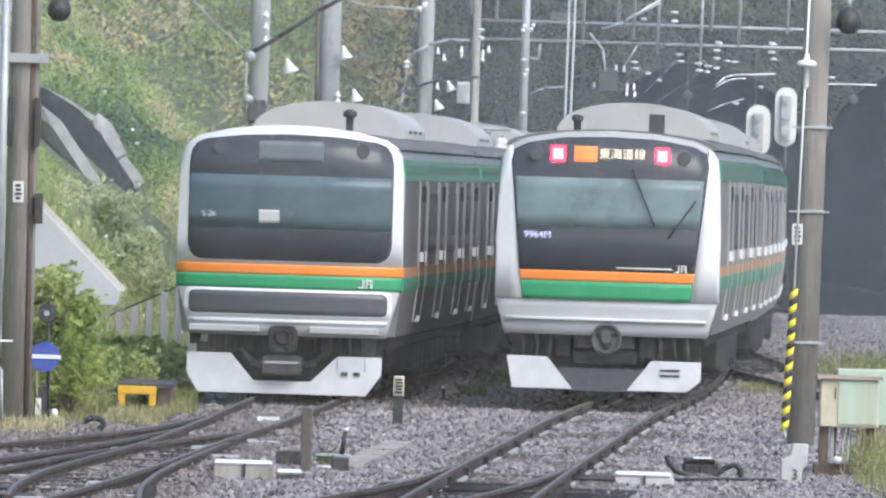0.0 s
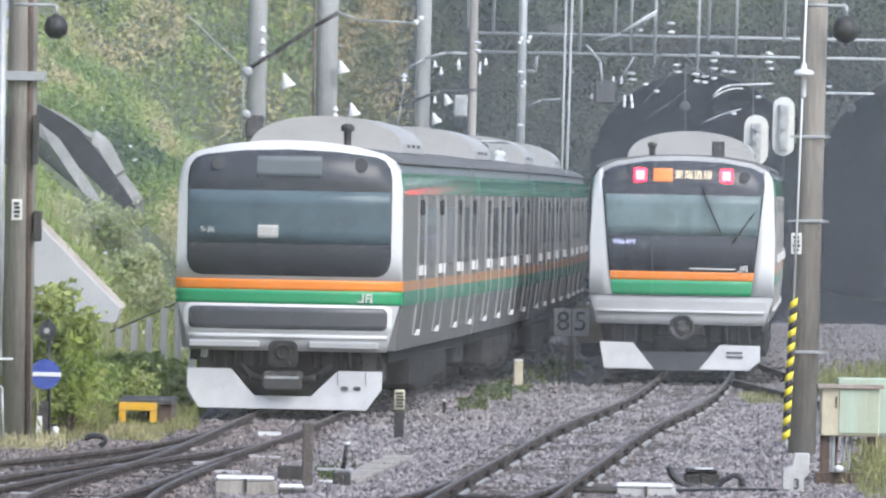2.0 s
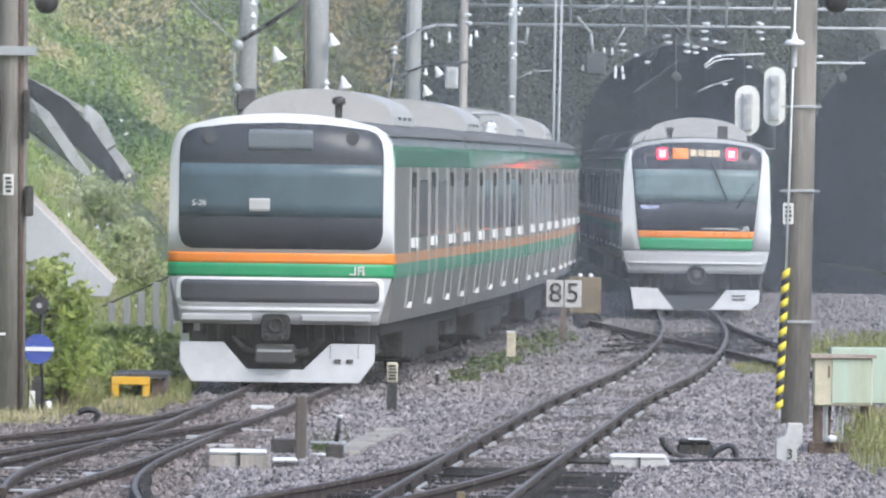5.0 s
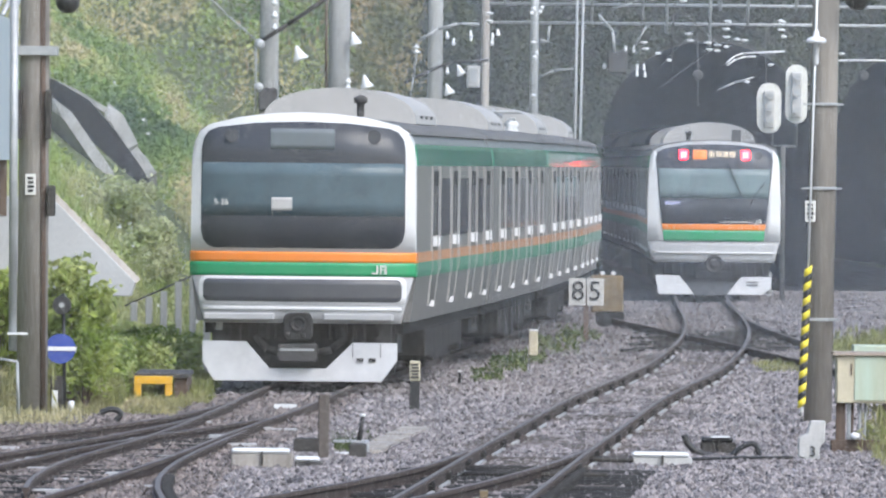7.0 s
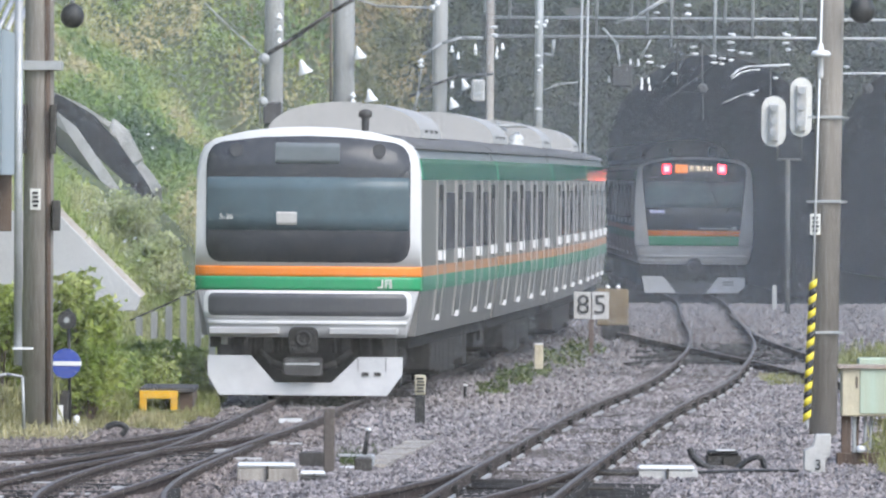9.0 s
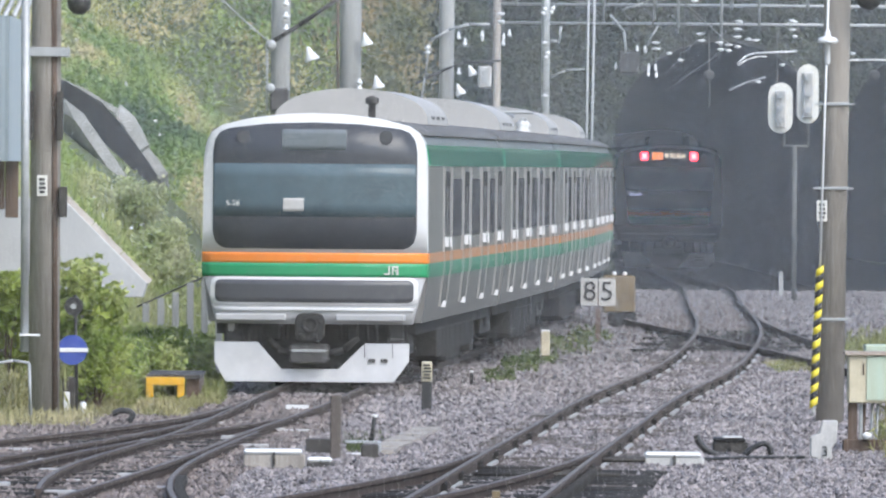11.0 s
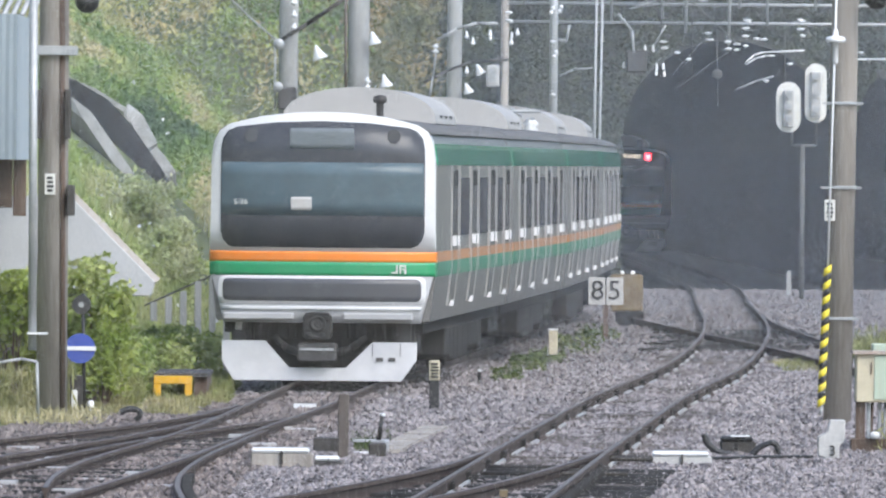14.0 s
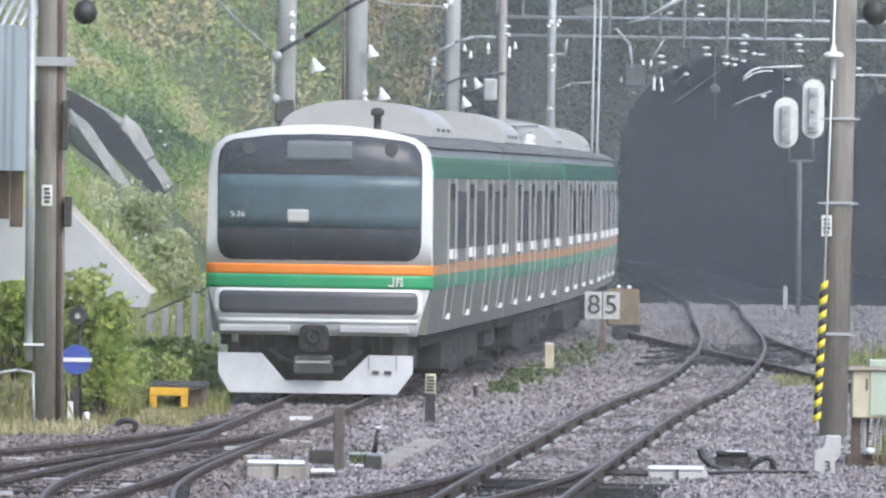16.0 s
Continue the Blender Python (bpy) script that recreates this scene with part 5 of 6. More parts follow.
bm = bmesh.new()
tube(bm, w0, w1, 0.014, 0.014, 8)
part("wire", bm, "insul", guard, "pale wire")
p = (4.571, 127.5, 4.356)
bm = bmesh.new()
lathe(bm, [(0.02, -0.28), (0.035, -0.25), (0.035, -0.02), (0.11, -0.02), (0.125, 0.01), (0.10, 0.045), (0.04, 0.06), (0.03, 0.12), (0.015, 0.14)], 18, pose(*p))
part("disc_insulator", bm, "insul", guard, "white disc insulator")
cover = None
n = 19
for k in range(n):
    u, v = w1.lerp(w2, k / n), w1.lerp(w2, (k + 1) / n)
    bm = bmesh.new()
    sk = Vector((0, 0, 0.035))
    ring0 = []
    tube(bm, u, v, 0.048, 0.048, 12)
    for vert in bm.verts:
        vert.co.z += (vert.co.x - (u.x + v.x) / 2) * 0.7
    part("cover_stripe", bm, "stripe" if k % 2 == 0 else "blackpaint", guard, "yellow stripe" if k % 2 == 0 else "black stripe")
bm = bmesh.new()
tube(bm, w2, w2 + Vector((-0.01, 0, -0.12)), 0.02)
part("turnbuckle", bm, "galv", guard)
ball_lamp(pr, (5.06, 127.6, 4.884), 0.16)

stub = thing("marker_stone", "pale concrete marker stone with a painted number", "marker")
p0, p1 = (3.822, 111, -0.189), (4.134, 111, 0.268)
bm = bmesh.new()
cx = (p0[0] + p1[0]) / 2
prism(bm, [(cx - 0.075, -0.35), (cx + 0.08, -0.35), (cx + 0.08, 0.0), (cx + 0.13, 0.05), (cx + 0.14, 0.27), (cx - 0.02, 0.27), (cx - 0.05, 0.14), (cx - 0.14, 0.10), (cx - 0.14, -0.10), (cx - 0.075, -0.12)], 0.22, pose(0, 111, 0))
part("stone", bm, "concrete2", stub, bevel=0.012)
text_mesh("number", "3", 0.15, "blackpaint", stub, pose(cx + 0.005, 110.985, -0.05, 90, 0, 0))

cab = thing("trackside_cabinet", "rusty pale green steel cabinet on brown posts", "cabinet")
c0, c1, c2 = (4.376, 115, 0.368), (4.357, 115, 0.878), (5.101, 115, 0.889)
bm = bmesh.new()
box(bm, c0[0], c0[0] + 0.62, 115, 115.5, c0[2], c1[2])
body = part("cabinet_body", bm, "ochrepale", cab, "rust-stained cream steel body", bevel=0.012)
bm = bmesh.new()
box(bm, c0[0] + 0.19, c0[0] + 0.61, 114.985, 115, c0[2] + 0.03, c1[2] - 0.01)
door = part("cabinet_door", bm, "mint", cab, "pale green door with rust runs", bevel=0.004)
bm = bmesh.new()
box(bm, c0[0] + 0.15, c0[0] + 0.165, 114.985, 115, c0[2] + 0.3, c1[2] - 0.09)
part("hasp", bm, "rust", door)
bm = bmesh.new()
box(bm, c0[0] - 0.04, c0[0] + 0.66, 114.95, 115.55, c1[2], c1[2] + 0.035)
part("lid", bm, "rustpale", body, "rusty pale lid")
bm = bmesh.new()
box(bm, c0[0] + 0.22, c0[0] + 0.9, 116.2, 116.7, c0[2], c1[2] + 0.09)
part("rear_case", bm, "mint", cab, "second pale green case", bevel=0.012)
for x in (0.16, 0.24, 0.30):
    bm = bmesh.new()
    tube(bm, (c0[0] + x, 115.15, -0.25), (c0[0] + x + 0.02, 115.15, c0[2]), 0.016, 0.016, 8)
    part("cable_pipe", bm, "galv" if x > 0.2 else "rust", cab)
bm = bmesh.new()
lathe(bm, [(0.03, 0), (0.05, 0.02), (0.05, 0.06), (0.02, 0.08)], 12, pose(c0[0] + 0.2, 115.0, -0.02))
part("insulator", bm, "insul", cab, "white porcelain insulator")
for x in (0.0, 0.12, 0.50):
    bm = bmesh.new()
    box(bm, c0[0] + x, c0[0] + x + (0.10 if x != 0.12 else 0.04), 115.1, 115.2, -0.3, c0[2])
    part("post", bm, "rust" if x != 0.12 else "galv", cab, bevel=0.006)
bm = bmesh.new()
box(bm, c0[0] - 0.05, c0[0] + 0.7, 115.05, 115.3, -0.3, -0.02)
part("footing", bm, "rust", cab, bevel=0.01)
# round blue sign and dwarf signal
sg = thing("dwarf_signal", "black dwarf signal with a blue disc sign", "signal")
base = (-4.311, 129.6, -0.162)
bm = bmesh.new()
tube(bm, (base[0], base[1], -0.25), (-4.345, 129.6, 1.273), 0.022, 0.022, 10)
part("post", bm, "blackpaint", sg)
p = (-4.356, 129.4, 1.14)
bm = bmesh.new()
lathe(bm, [(0.11, 0), (0.115, 0.12), (0.08, 0.16), (0.02, 0.17)], 20, pose(p[0], p[1], p[2], -90, 0, 0))
hd = part("signal_head", bm, "blackpaint", sg, "round black signal head")
bm = bmesh.new()
tube(bm, (p[0] + 0.0, p[1] - 0.015, p[2]), (p[0], p[1] + 0.01, p[2]), 0.035, 0.035, 14)
part("lens", bm, "galv", hd)
p = (-4.366, 129.5, 0.618)
bm = bmesh.new()
tube(bm, (p[0], p[1] - 0.03, p[2]), (p[0], p[1] - 0.01, p[2]), 0.18, 0.18, 28)
disc = part("disc", bm, "blue", sg, "blue disc with a white bar")
bm = bmesh.new()
box(bm, p[0] - 0.19, p[0] + 0.19, p[1] - 0.045, p[1] - 0.031, p[2] - 0.025, p[2] + 0.025)
part("bar", bm, "insul", disc)
p = (-4.402, 129.4, 0.112)
bm = bmesh.new()
box(bm, p[0] - 0.08, p[0] + 0.07, p[1], p[1] + 0.15, -0.2, p[2] + 0.18)
part("relay_box", bm, "darkiron", sg, bevel=0.01)
p = (-4.421, 129.2, -0.006)
plate_part(sg, "foot_plate", p[0], p[1], p[2], 0.07, 0.26, "insul", "white foot plate")
p = (-4.224, 129.2, -0.057)
bm = bmesh.new()
lathe(bm, [(0.03, -0.1), (0.04, -0.02), (0.04, 0.04), (0.02, 0.06)], 12, pose(*p))
tube(bm, (p[0], p[1], -0.25), (p[0], p[1], p[2]), 0.018)
part("insulator", bm, "insul", sg)

st = thing("cable_stool", "small yellow steel cable bridge in the grass", "stand")
q0, q1 = (-3.632, 135, -0.155), (-3.153, 135, -0.148)
zt = (-3.637, 135, 0.191)[2]
for x in (q0[0], q1[0] - 0.09):
    bm = bmesh.new()
    box(bm, x, x + 0.09, 135, 135.08, -0.3, zt - 0.09)
    part("leg", bm, "yellow", st, bevel=0.006)
bm = bmesh.new()
box(bm, q0[0], q1[0], 134.99, 135.09, zt - 0.10, zt)
part("front_beam", bm, "yellow", st, bevel=0.006)
bm = bmesh.new()
box(bm, q0[0] + 0.0, q1[0] + 0.2, 135.09, 138, zt - 0.02, zt + 0.03)
part("top_plate", bm, "gear", st, "grey top plate")
bm = bmesh.new()
box(bm, q1[0] + 0.02, q1[0] + 0.18, 135.2, 138, -0.3, zt - 0.03)
part("side_plate", bm, "rust", st)

# kilometre board
kb = thing("distance_board", "weathered white board with the number 85", "sign")
p = (2.743, 185, 0.718)
for s, ch in ((-1, "8"), (1, "5")):
    bm = bmesh.new()
    box(bm, p[0] + s * 0.155 - 0.145, p[0] + s * 0.155 + 0.145, 185, 185.03, p[2] - 0.235, p[2] + 0.235)
    bd = part("board", bm, "concrete2", kb, "white board", bevel=0.006)
    text_mesh("digit", ch, 0.47, "blackpaint", bd, pose(p[0] + s * 0.145, 184.985, p[2], 90, 0, 0))
bm = bmesh.new()
box(bm, p[0] - 0.04, p[0] + 0.04, 185.03, 185.1, -0.3, p[2] + 0.1)
part("post", bm, "rust", kb)

eq = thing("equipment_box", "yellow-brown equipment case on a dark base", "equipment box")
p, q = (3.227, 205, 0.073), (3.741, 205, 0.808)
bm = bmesh.new()
box(bm, p[0] - 0.1, q[0], 205, 205.6, 0.1, q[2])
part("case", bm, "ochre", eq, bevel=0.03)
bm = bmesh.new()
box(bm, p[0], q[0] + 0.02, 204.97, 205.5, -0.3, 0.12)
part("base", bm, "under", eq, bevel=0.02)
for dx in (0.12, 0.32):
    bm = bmesh.new()
    lathe(bm, [(0.03, 0), (0.05, 0.03), (0.03, 0.07)], 10, pose(p[0] + dx, 205.2, q[2]))
    part("cap", bm, "insul", eq)


def marker_post(label, x0, x1, yt, yb, d, split, mat_t, mat_b, cap=None, text=0):
    """A square post with its foot and its top given as places."""
    t = thing("marker_post", label, "post", group="")
    z1, z0 = yt[2], -0.3
    w = (x1 - x0) / 2
    cx = (x0 + x1) / 2
    zs = z1 * split if split else z0
    bm = bmesh.new()
    box(bm, cx - w, cx + w, d, d + 2 * w, zs, z1)
    up = part("upper_post", bm, mat_t, t, bevel=0.012)
    if split:
        bm = bmesh.new()
        box(bm, cx - w * 0.95, cx + w * 0.95, d + 0.004, d + 2 * w - 0.004, z0, zs)
        part("lower_post", bm, mat_b, t, bevel=0.008)
    if cap:
        bm = bmesh.new()
        box(bm, cx - w * 1.05, cx + w * 1.05, d - 0.005, d + 2 * w + 0.005, z1, z1 + 0.03)
        part("cap", bm, cap, t, bevel=0.006)
    if text:
        bars(t, cx, d - 0.002, (zs + z1) / 2, 2 * w, (z1 - zs) * 0.8, text)
    return t


marker_post("pale wooden marker post with dark writing and black foot", (-0.193, 133, 0.182)[0], (-0.061, 133, 0.184)[0], (-0.127, 133, 0.447), 0, 133, 0.45, "ochrepale", "blackpaint", None, 5)
marker_post("pale yellowed marker post with a white cap", (1.618, 169, 0.016)[0], (1.759, 169, 0.018)[0], (1.667, 169, 0.281), 0, 169, -0.36, "ochrepale", "blackpaint", "insul")
marker_post("small black post with a white top", (0.449, 148, -0.032)[0], (0.495, 148, -0.032)[0], (0.471, 148, 0.03), 0, 148, 0, "blackpaint", "", "insul")
marker_post("plain dark weathered post beside the lever", (-1.083, 110, 0.17)[0], (-0.968, 110, 0.172)[0], (-1.031, 110, 0.516), 0, 110, 0, "sleeper", "")
marker_post("small white post at the tunnel mouth", (8.069, 256, 0.243)[0], (8.176, 256, 0.244)[0], (8.12, 256, 0.417), 0, 256, 0, "mast", "")

lev = thing("switch_lever", "black hand lever with a white grip on a frame", "lever")
p0, p1 = Vector((-0.671, 110.5, 0.037)), Vector((-0.634, 110.5, 0.28))
bm = bmesh.new()
tube(bm, p0, p1, 0.026, 0.022, 10)
part("lever_arm", bm, "blackpaint", lev)
bm = bmesh.new()
tube(bm, p1, p1 + (p1 - p0).normalized() * 0.03, 0.03, 0.03, 10)
part("grip", bm, "insul", lev)
bm = bmesh.new()
box(bm, p0.x - 0.10, p0.x + 0.08, 110.4, 110.7, -0.25, 0.0)
part("lever_base", bm, "darkiron", lev, bevel=0.01)
fr = thing("rod_frame", "rusty point rod frame and crank beside the siding", "track gear")
for x0, x1, y0, y1, z0, z1, mt in ((-1.36, -1.0, 112.5, 112.9, -0.2, 0.0, "darkiron"), (-0.96, -0.60, 113.3, 113.4, -0.06, -0.03, "galv"), (-0.62, -0.58, 112.5, 113.4, -0.2, -0.03, "galv"), (-0.94, -0.66, 112.2, 112.3, -0.19, -0.13, "insul"), (-1.36, -0.6, 111.3, 111.4, -0.2, -0.14, "darkiron")):
    bm = bmesh.new()
    box(bm, x0, x1, y0, y1, z0, z1)
    part("bracket", bm, mt, fr, bevel=0.005)
slab = thing("cable_duct_cover", "worn concrete cable duct slabs beside the siding", "duct cover")
for k in range(8):
    a = Vector((-0.75, 113, -0.17)).lerp(Vector((-0.25, 123, -0.17)), k / 8)
    b2 = Vector((-0.75, 113, -0.17)).lerp(Vector((-0.25, 123, -0.17)), (k + 0.96) / 8)
    bm = bmesh.new()
    vs = [bm.verts.new(q) for q in (a, a + Vector((0.30, 0, 0)), b2 + Vector((0.30, 0, 0)), b2)]
    top = [bm.verts.new(v.co + Vector((0, 0, 0.05 + 0.01 * (k % 2)))) for v in vs]
    bm.faces.new(vs[::-1])
    bm.faces.new(top)
    for i in range(4):
        bm.faces.new((vs[i], vs[(i + 1) % 4], top[(i + 1) % 4], top[i]))
    part("slab", bm, "concrete", slab)


def point_machine(label, p0, p1, d, h, lid, case, depth=0.45):
    """A long low case with a bright lid beside the rails."""
    t = thing("point_machine", label, "point machine")
    x0, x1 = p0[0], p1[0]
    bm = bmesh.new()
    box(bm, x0, x1, d, d + depth, -0.25, h - 0.05)
    c = part("case", bm, case, t, bevel=0.012)
    bm = bmesh.new()
    box(bm, x0 + 0.0, x1 - 0.03, d - 0.02, d + depth + 0.02, h - 0.05, h)
    part("lid", bm, lid, t, "wet bright lid", bevel=0.02)
    bm = bmesh.new()
    box(bm, x0 + (x1 - x0) * 0.48, x0 + (x1 - x0) * 0.52, d - 0.04, d - 0.005, h - 0.16, h - 0.03)
    part("latch", bm, "darkiron", t)
    return t


point_machine("long pale grey point machine with a white lid", (-1.919, 107.5, -0.062), (-1.307, 107.5, -0.053), 107.5, 0.024, "insul", "concrete")
point_machine("small white-topped cable box", (-1.293, 107.8, -0.117), (-1.012, 107.8, -0.113), 107.8, -0.06, "insul", "gear", 0.25)
point_machine("pale point machine with a white lid beside the main line", (2.096, 109, -0.13), (2.7, 109, -0.121), 109, -0.015, "insul", "concrete2")
point_machine("black point rod case with a white strip", (2.912, 113.8, -0.114), (3.28, 113.8, -0.108), 113.8, 0.02, "blackpaint", "darkiron", 0.5)
th = thing("white_strip", "white plate on the black rod case", "plate")
p = (3.112, 113.8, -0.01)
bm = bmesh.new()
box(bm, p[0] - 0.10, p[0] + 0.10, 113.75, 114.1, 0.02, 0.034)
part("strip", bm, "insul", th)
th = thing("white_strip", "white plate lying between the siding rails", "plate")
p = (-1.717, 133, -0.104)
bm = bmesh.new()
box(bm, p[0] - 0.14, p[0] + 0.14, 133, 133.3, -0.2, -0.10)
part("strip", bm, "insul", th)


def hose(label, pts, r, mat="blackpaint"):
    cu = bpy.data.curves.new("hose", "CURVE")
    cu.dimensions, cu.bevel_depth, cu.bevel_resolution = "3D", r, 2
    sp = cu.splines.new("BEZIER")
    sp.bezier_points.add(len(pts) - 1)
    for bp, q in zip(sp.bezier_points, pts):
        bp.co = q
        bp.handle_left_type = bp.handle_right_type = "AUTO"
    cu.materials.append(M[mat])
    return tagged(new("hose", cu), label, "cable")


hose("black cable hose looping beside the rod case", [(2.712, 113, 0.064), (2.76, 113, -0.036), (2.892, 113, -0.128), (3.081, 113, -0.173)], 0.035)
hose("black cable hose looping beside the rod case", [(3.211, 113, -0.147), (3.345, 113, -0.045), (3.445, 113, -0.026), (3.506, 113, -0.143)], 0.03)
hose("thin cable lying over the stones", [(2.655, 110, -0.109), (3.186, 110.5, -0.103), (3.78, 111, -0.108)], 0.018)
hose("black rubber scrap by the siding", [(-3.717, 124, -0.013), (-3.588, 124, 0.022), (-3.49, 124, -0.022), (-3.54, 124, -0.107)], 0.035)

# ---- signals by the tunnel ----
sig = thing("railway_signal", "pair of white oval signal backboards on a grey post", "signal")
for x0, x1, yt, yb in ((1370, 1412, 172, 262), (1421, 1458, 140, 245)):
    a, b2 = ((7.514, 247, 4.819), (8.072, 247, 3.666)) if x0 == 1370 else ((8.166, 247, 5.242), (8.662, 247, 3.894))
    bm = bmesh.new()
    w = (b2[0] - a[0]) / 2
    prism(bm, rounded(a[0], b2[0], b2[2], a[2], w * 0.98, 8), 0.04, pose(0, 247, 0))
    bb = part("backboard", bm, "sign", sig, "white oval backboard")
    cx = (a[0] + b2[0]) / 2
    bm = bmesh.new()
    box(bm, cx - 0.12, cx + 0.12, 246.85, 247, b2[2] + 0.12, a[2] - 0.18)
    case = part("lamp_case", bm, "concrete2", bb, "pale lamp case", bevel=0.02)
    for k in range(3):
        z = b2[2] + 0.3 + k * (a[2] - b2[2] - 0.6) / 2
        bm = bmesh.new()
        tube(bm, (cx, 246.7, z), (cx, 246.86, z), 0.075, 0.075, 14)
        part("hood", bm, "galv", case)
bm = bmesh.new()
p, q = (8.138, 247, 0.017), (8.128, 247, 3.371)
tube(bm, (p[0], 247.2, -0.3), (q[0], 247.2, q[2]), 0.055, 0.055, 12)
tube(bm, (q[0] - 0.25, 247.2, q[2]), (q[0] + 0.3, 247.2, q[2]), 0.03)
tube(bm, (q[0] - 0.25, 247.2, q[2]), (q[0] - 0.25, 247.2, q[2] + 0.5), 0.03)
tube(bm, (q[0] + 0.3, 247.2, q[2]), (q[0] + 0.3, 247.2, q[2] + 1.2), 0.03)
part("post", bm, "portal", sig)


# ---- catenary masts and wires behind ----
def back_mast(label, x, yt, d, w, base, mat="mast"):
    t = thing("catenary_pole", label, "pole")
    tp = x
    bm = bmesh.new()
    tube(bm, (tp[0], d, -0.4), (tp[0] + 0.02, d, 11.5), w / 2, w / 2 * 0.9, 18)
    part("shaft", bm, mat, t)
    return t


def insulator(parent, p, n=3, r=0.07, pitch=0.11, axis=(0, 0, 0), name="insulator"):
    prof = [(0.02, 0)]
    for k in range(n):
        z = k * pitch
        prof += [(0.03, z + 0.01), (r, z + 0.03), (r * 0.9, z + 0.055), (0.03, z + 0.07)]
    prof.append((0.02, n * pitch))
    bm = bmesh.new()
    lathe(bm, prof, 12, pose(*p, *axis))
    return part(name, bm, "insul", parent, "white porcelain insulator")


def cone(parent, p, r=0.10, h=0.22, turn=0):
    bm = bmesh.new()
    lathe(bm, [(0.015, h), (0.03, h * 0.9), (r * 0.55, h * 0.5), (r, h * 0.1), (r * 0.95, 0)], 16, pose(*p, 0, turn, 0))
    return part("bell_insulator", bm, "insul", parent, "white bell-shaped insulator")


def arm(parent, pts, r=0.022, mat="galv", name="bracket"):
    bm = bmesh.new()
    for a, b in zip(pts, pts[1:]):
        tube(bm, a, b, r, r, 8)
    return part(name, bm, mat, parent)


m1 = back_mast("grey concrete catenary mast behind the parked train", (-2.595, 176, 4.8), 0, 176, 0.33, 0)
for y in (22, 45, 66):
    insulator(m1, {22: (-2.499, 175.7, 5.422), 45: (-2.496, 175.7, 5.22), 66: (-2.493, 175.7, 5.018)}[y], 1, 0.06, 0.12)
cone(m1, (-2.064, 175.7, 4.547), 0.13, 0.25, -20)
arm(m1, [(-2.737, 175.6, 4.839), (-2.282, 175.6, 5.121), (-1.647, 175.6, 5.561), (-1.283, 175.6, 5.777)], 0.035, "darkiron", "dark_cable")
arm(m1, [(-3.712, 175.6, 5.697), (-3.294, 175.6, 5.29), (-2.737, 175.6, 4.812)], 0.014, "galv", "stay_wire")
p = (-2.735, 175.5, 4.792)
bm = bmesh.new()
lathe(bm, [(0.09, 0), (0.09, 0.1), (0.03, 0.12)], 14, pose(p[0], p[1] - .1, p[2], 90, 0, 0))
part("pulley", bm, "galv", m1)
p = (-2.743, 175.5, 4.096)
bm = bmesh.new()
lathe(bm, [(0.08, 0), (0.08, 0.1), (0.03, 0.12)], 14, pose(p[0], p[1] - .1, p[2], 90, 0, 0))
part("pulley", bm, "galv", m1)
p = (-2.602, 175.4, 3.923)
bm = bmesh.new()
box(bm, p[0] - 0.15, p[0] + 0.16, 175.5, 175.8, p[2] - 0.2, p[2] + 0.17)
part("switch_box", bm, "gear", m1, "dark grey switch box", bevel=0.03)
arm(m1, [(-2.794, 175.6, 3.738), (-2.801, 175.6, 4.838)], 0.016, "galv", "down_pipe")

m2 = back_mast("grey concrete catenary mast with a brown conduit", (-1.588, 192, 4.995), 0, 192, 0.40, 0)
arm(m2, [(-1.802, 191.7, 3.988), (-1.813, 191.7, 6.19)], 0.025, "rust", "conduit")
cone(m2, (-1.285, 191.7, 4.976), 0.12, 0.24, -15)
cone(m2, (-1.074, 191.7, 4.219), 0.12, 0.24, -15)
insulator(m2, (-1.414, 191.7, 4.174), 2, 0.06)
arm(m2, [(-1.451, 191.6, 6.074), (-0.998, 191.6, 5.92), (-0.047, 191.6, 5.894)], 0.018)
insulator(m2, (-0.047, 191.5, 5.872), 2, 0.06, 0.11, (0, 50, 0))

m3 = back_mast("pale concrete catenary mast with bracket arms", (0.138, 228, 5.427), 0, 228, 0.34, 0)
arm(m3, [(-0.22, 227.7, 5.478), (0.193, 227.7, 5.722), (0.607, 227.7, 5.846), (1.059, 227.7, 5.841)], 0.03)
arm(m3, [(-0.504, 227.7, 4.582), (0.027, 227.7, 4.851), (0.5, 227.7, 5.036), (1.272, 227.7, 5.083)], 0.03, "gear")
for q in ((0.398, 227.6, 5.521), (0.53, 227.6, 5.38), (0.896, 227.6, 5.552), (1.338, 227.6, 5.392), (1.466, 227.6, 5.584), (0.408, 227.6, 4.773)):
    insulator(m3, q, 1, 0.05, 0.16)
for q in ((1.284, 227.6, 5.867), (1.282, 227.6, 6.033)):
    insulator(m3, q, 1, 0.09, 0.07)
cone(m3, (0.718, 227.6, 4.765), 0.11, 0.24, -25)
cone(m3, (0.462, 227.6, 4.357), 0.12, 0.24, -20)
p = (0.955, 227.5, 4.744)
bm = bmesh.new()
box(bm, p[0] - 0.14, p[0] + 0.14, 227.4, 227.7, p[2] - 0.24, p[2] + 0.22)
bx = part("transformer", bm, "concrete2", m3, "pale grey transformer box", bevel=0.03)
bm = bmesh.new()
box(bm, p[0] - 0.08, p[0] + 0.06, 227.37, 227.4, p[2] - 0.14, p[2] + 0.14)
part("transformer_panel", bm, "galv", bx)
arm(m3, [(-0.219, 227.5, 5.416), (-0.304, 227.5, 4.702), (-0.381, 227.5, 4.285)], 0.02)
p = (-0.252, 227.5, 5.202)
insulator(m3, p, 2, 0.08, 0.1)

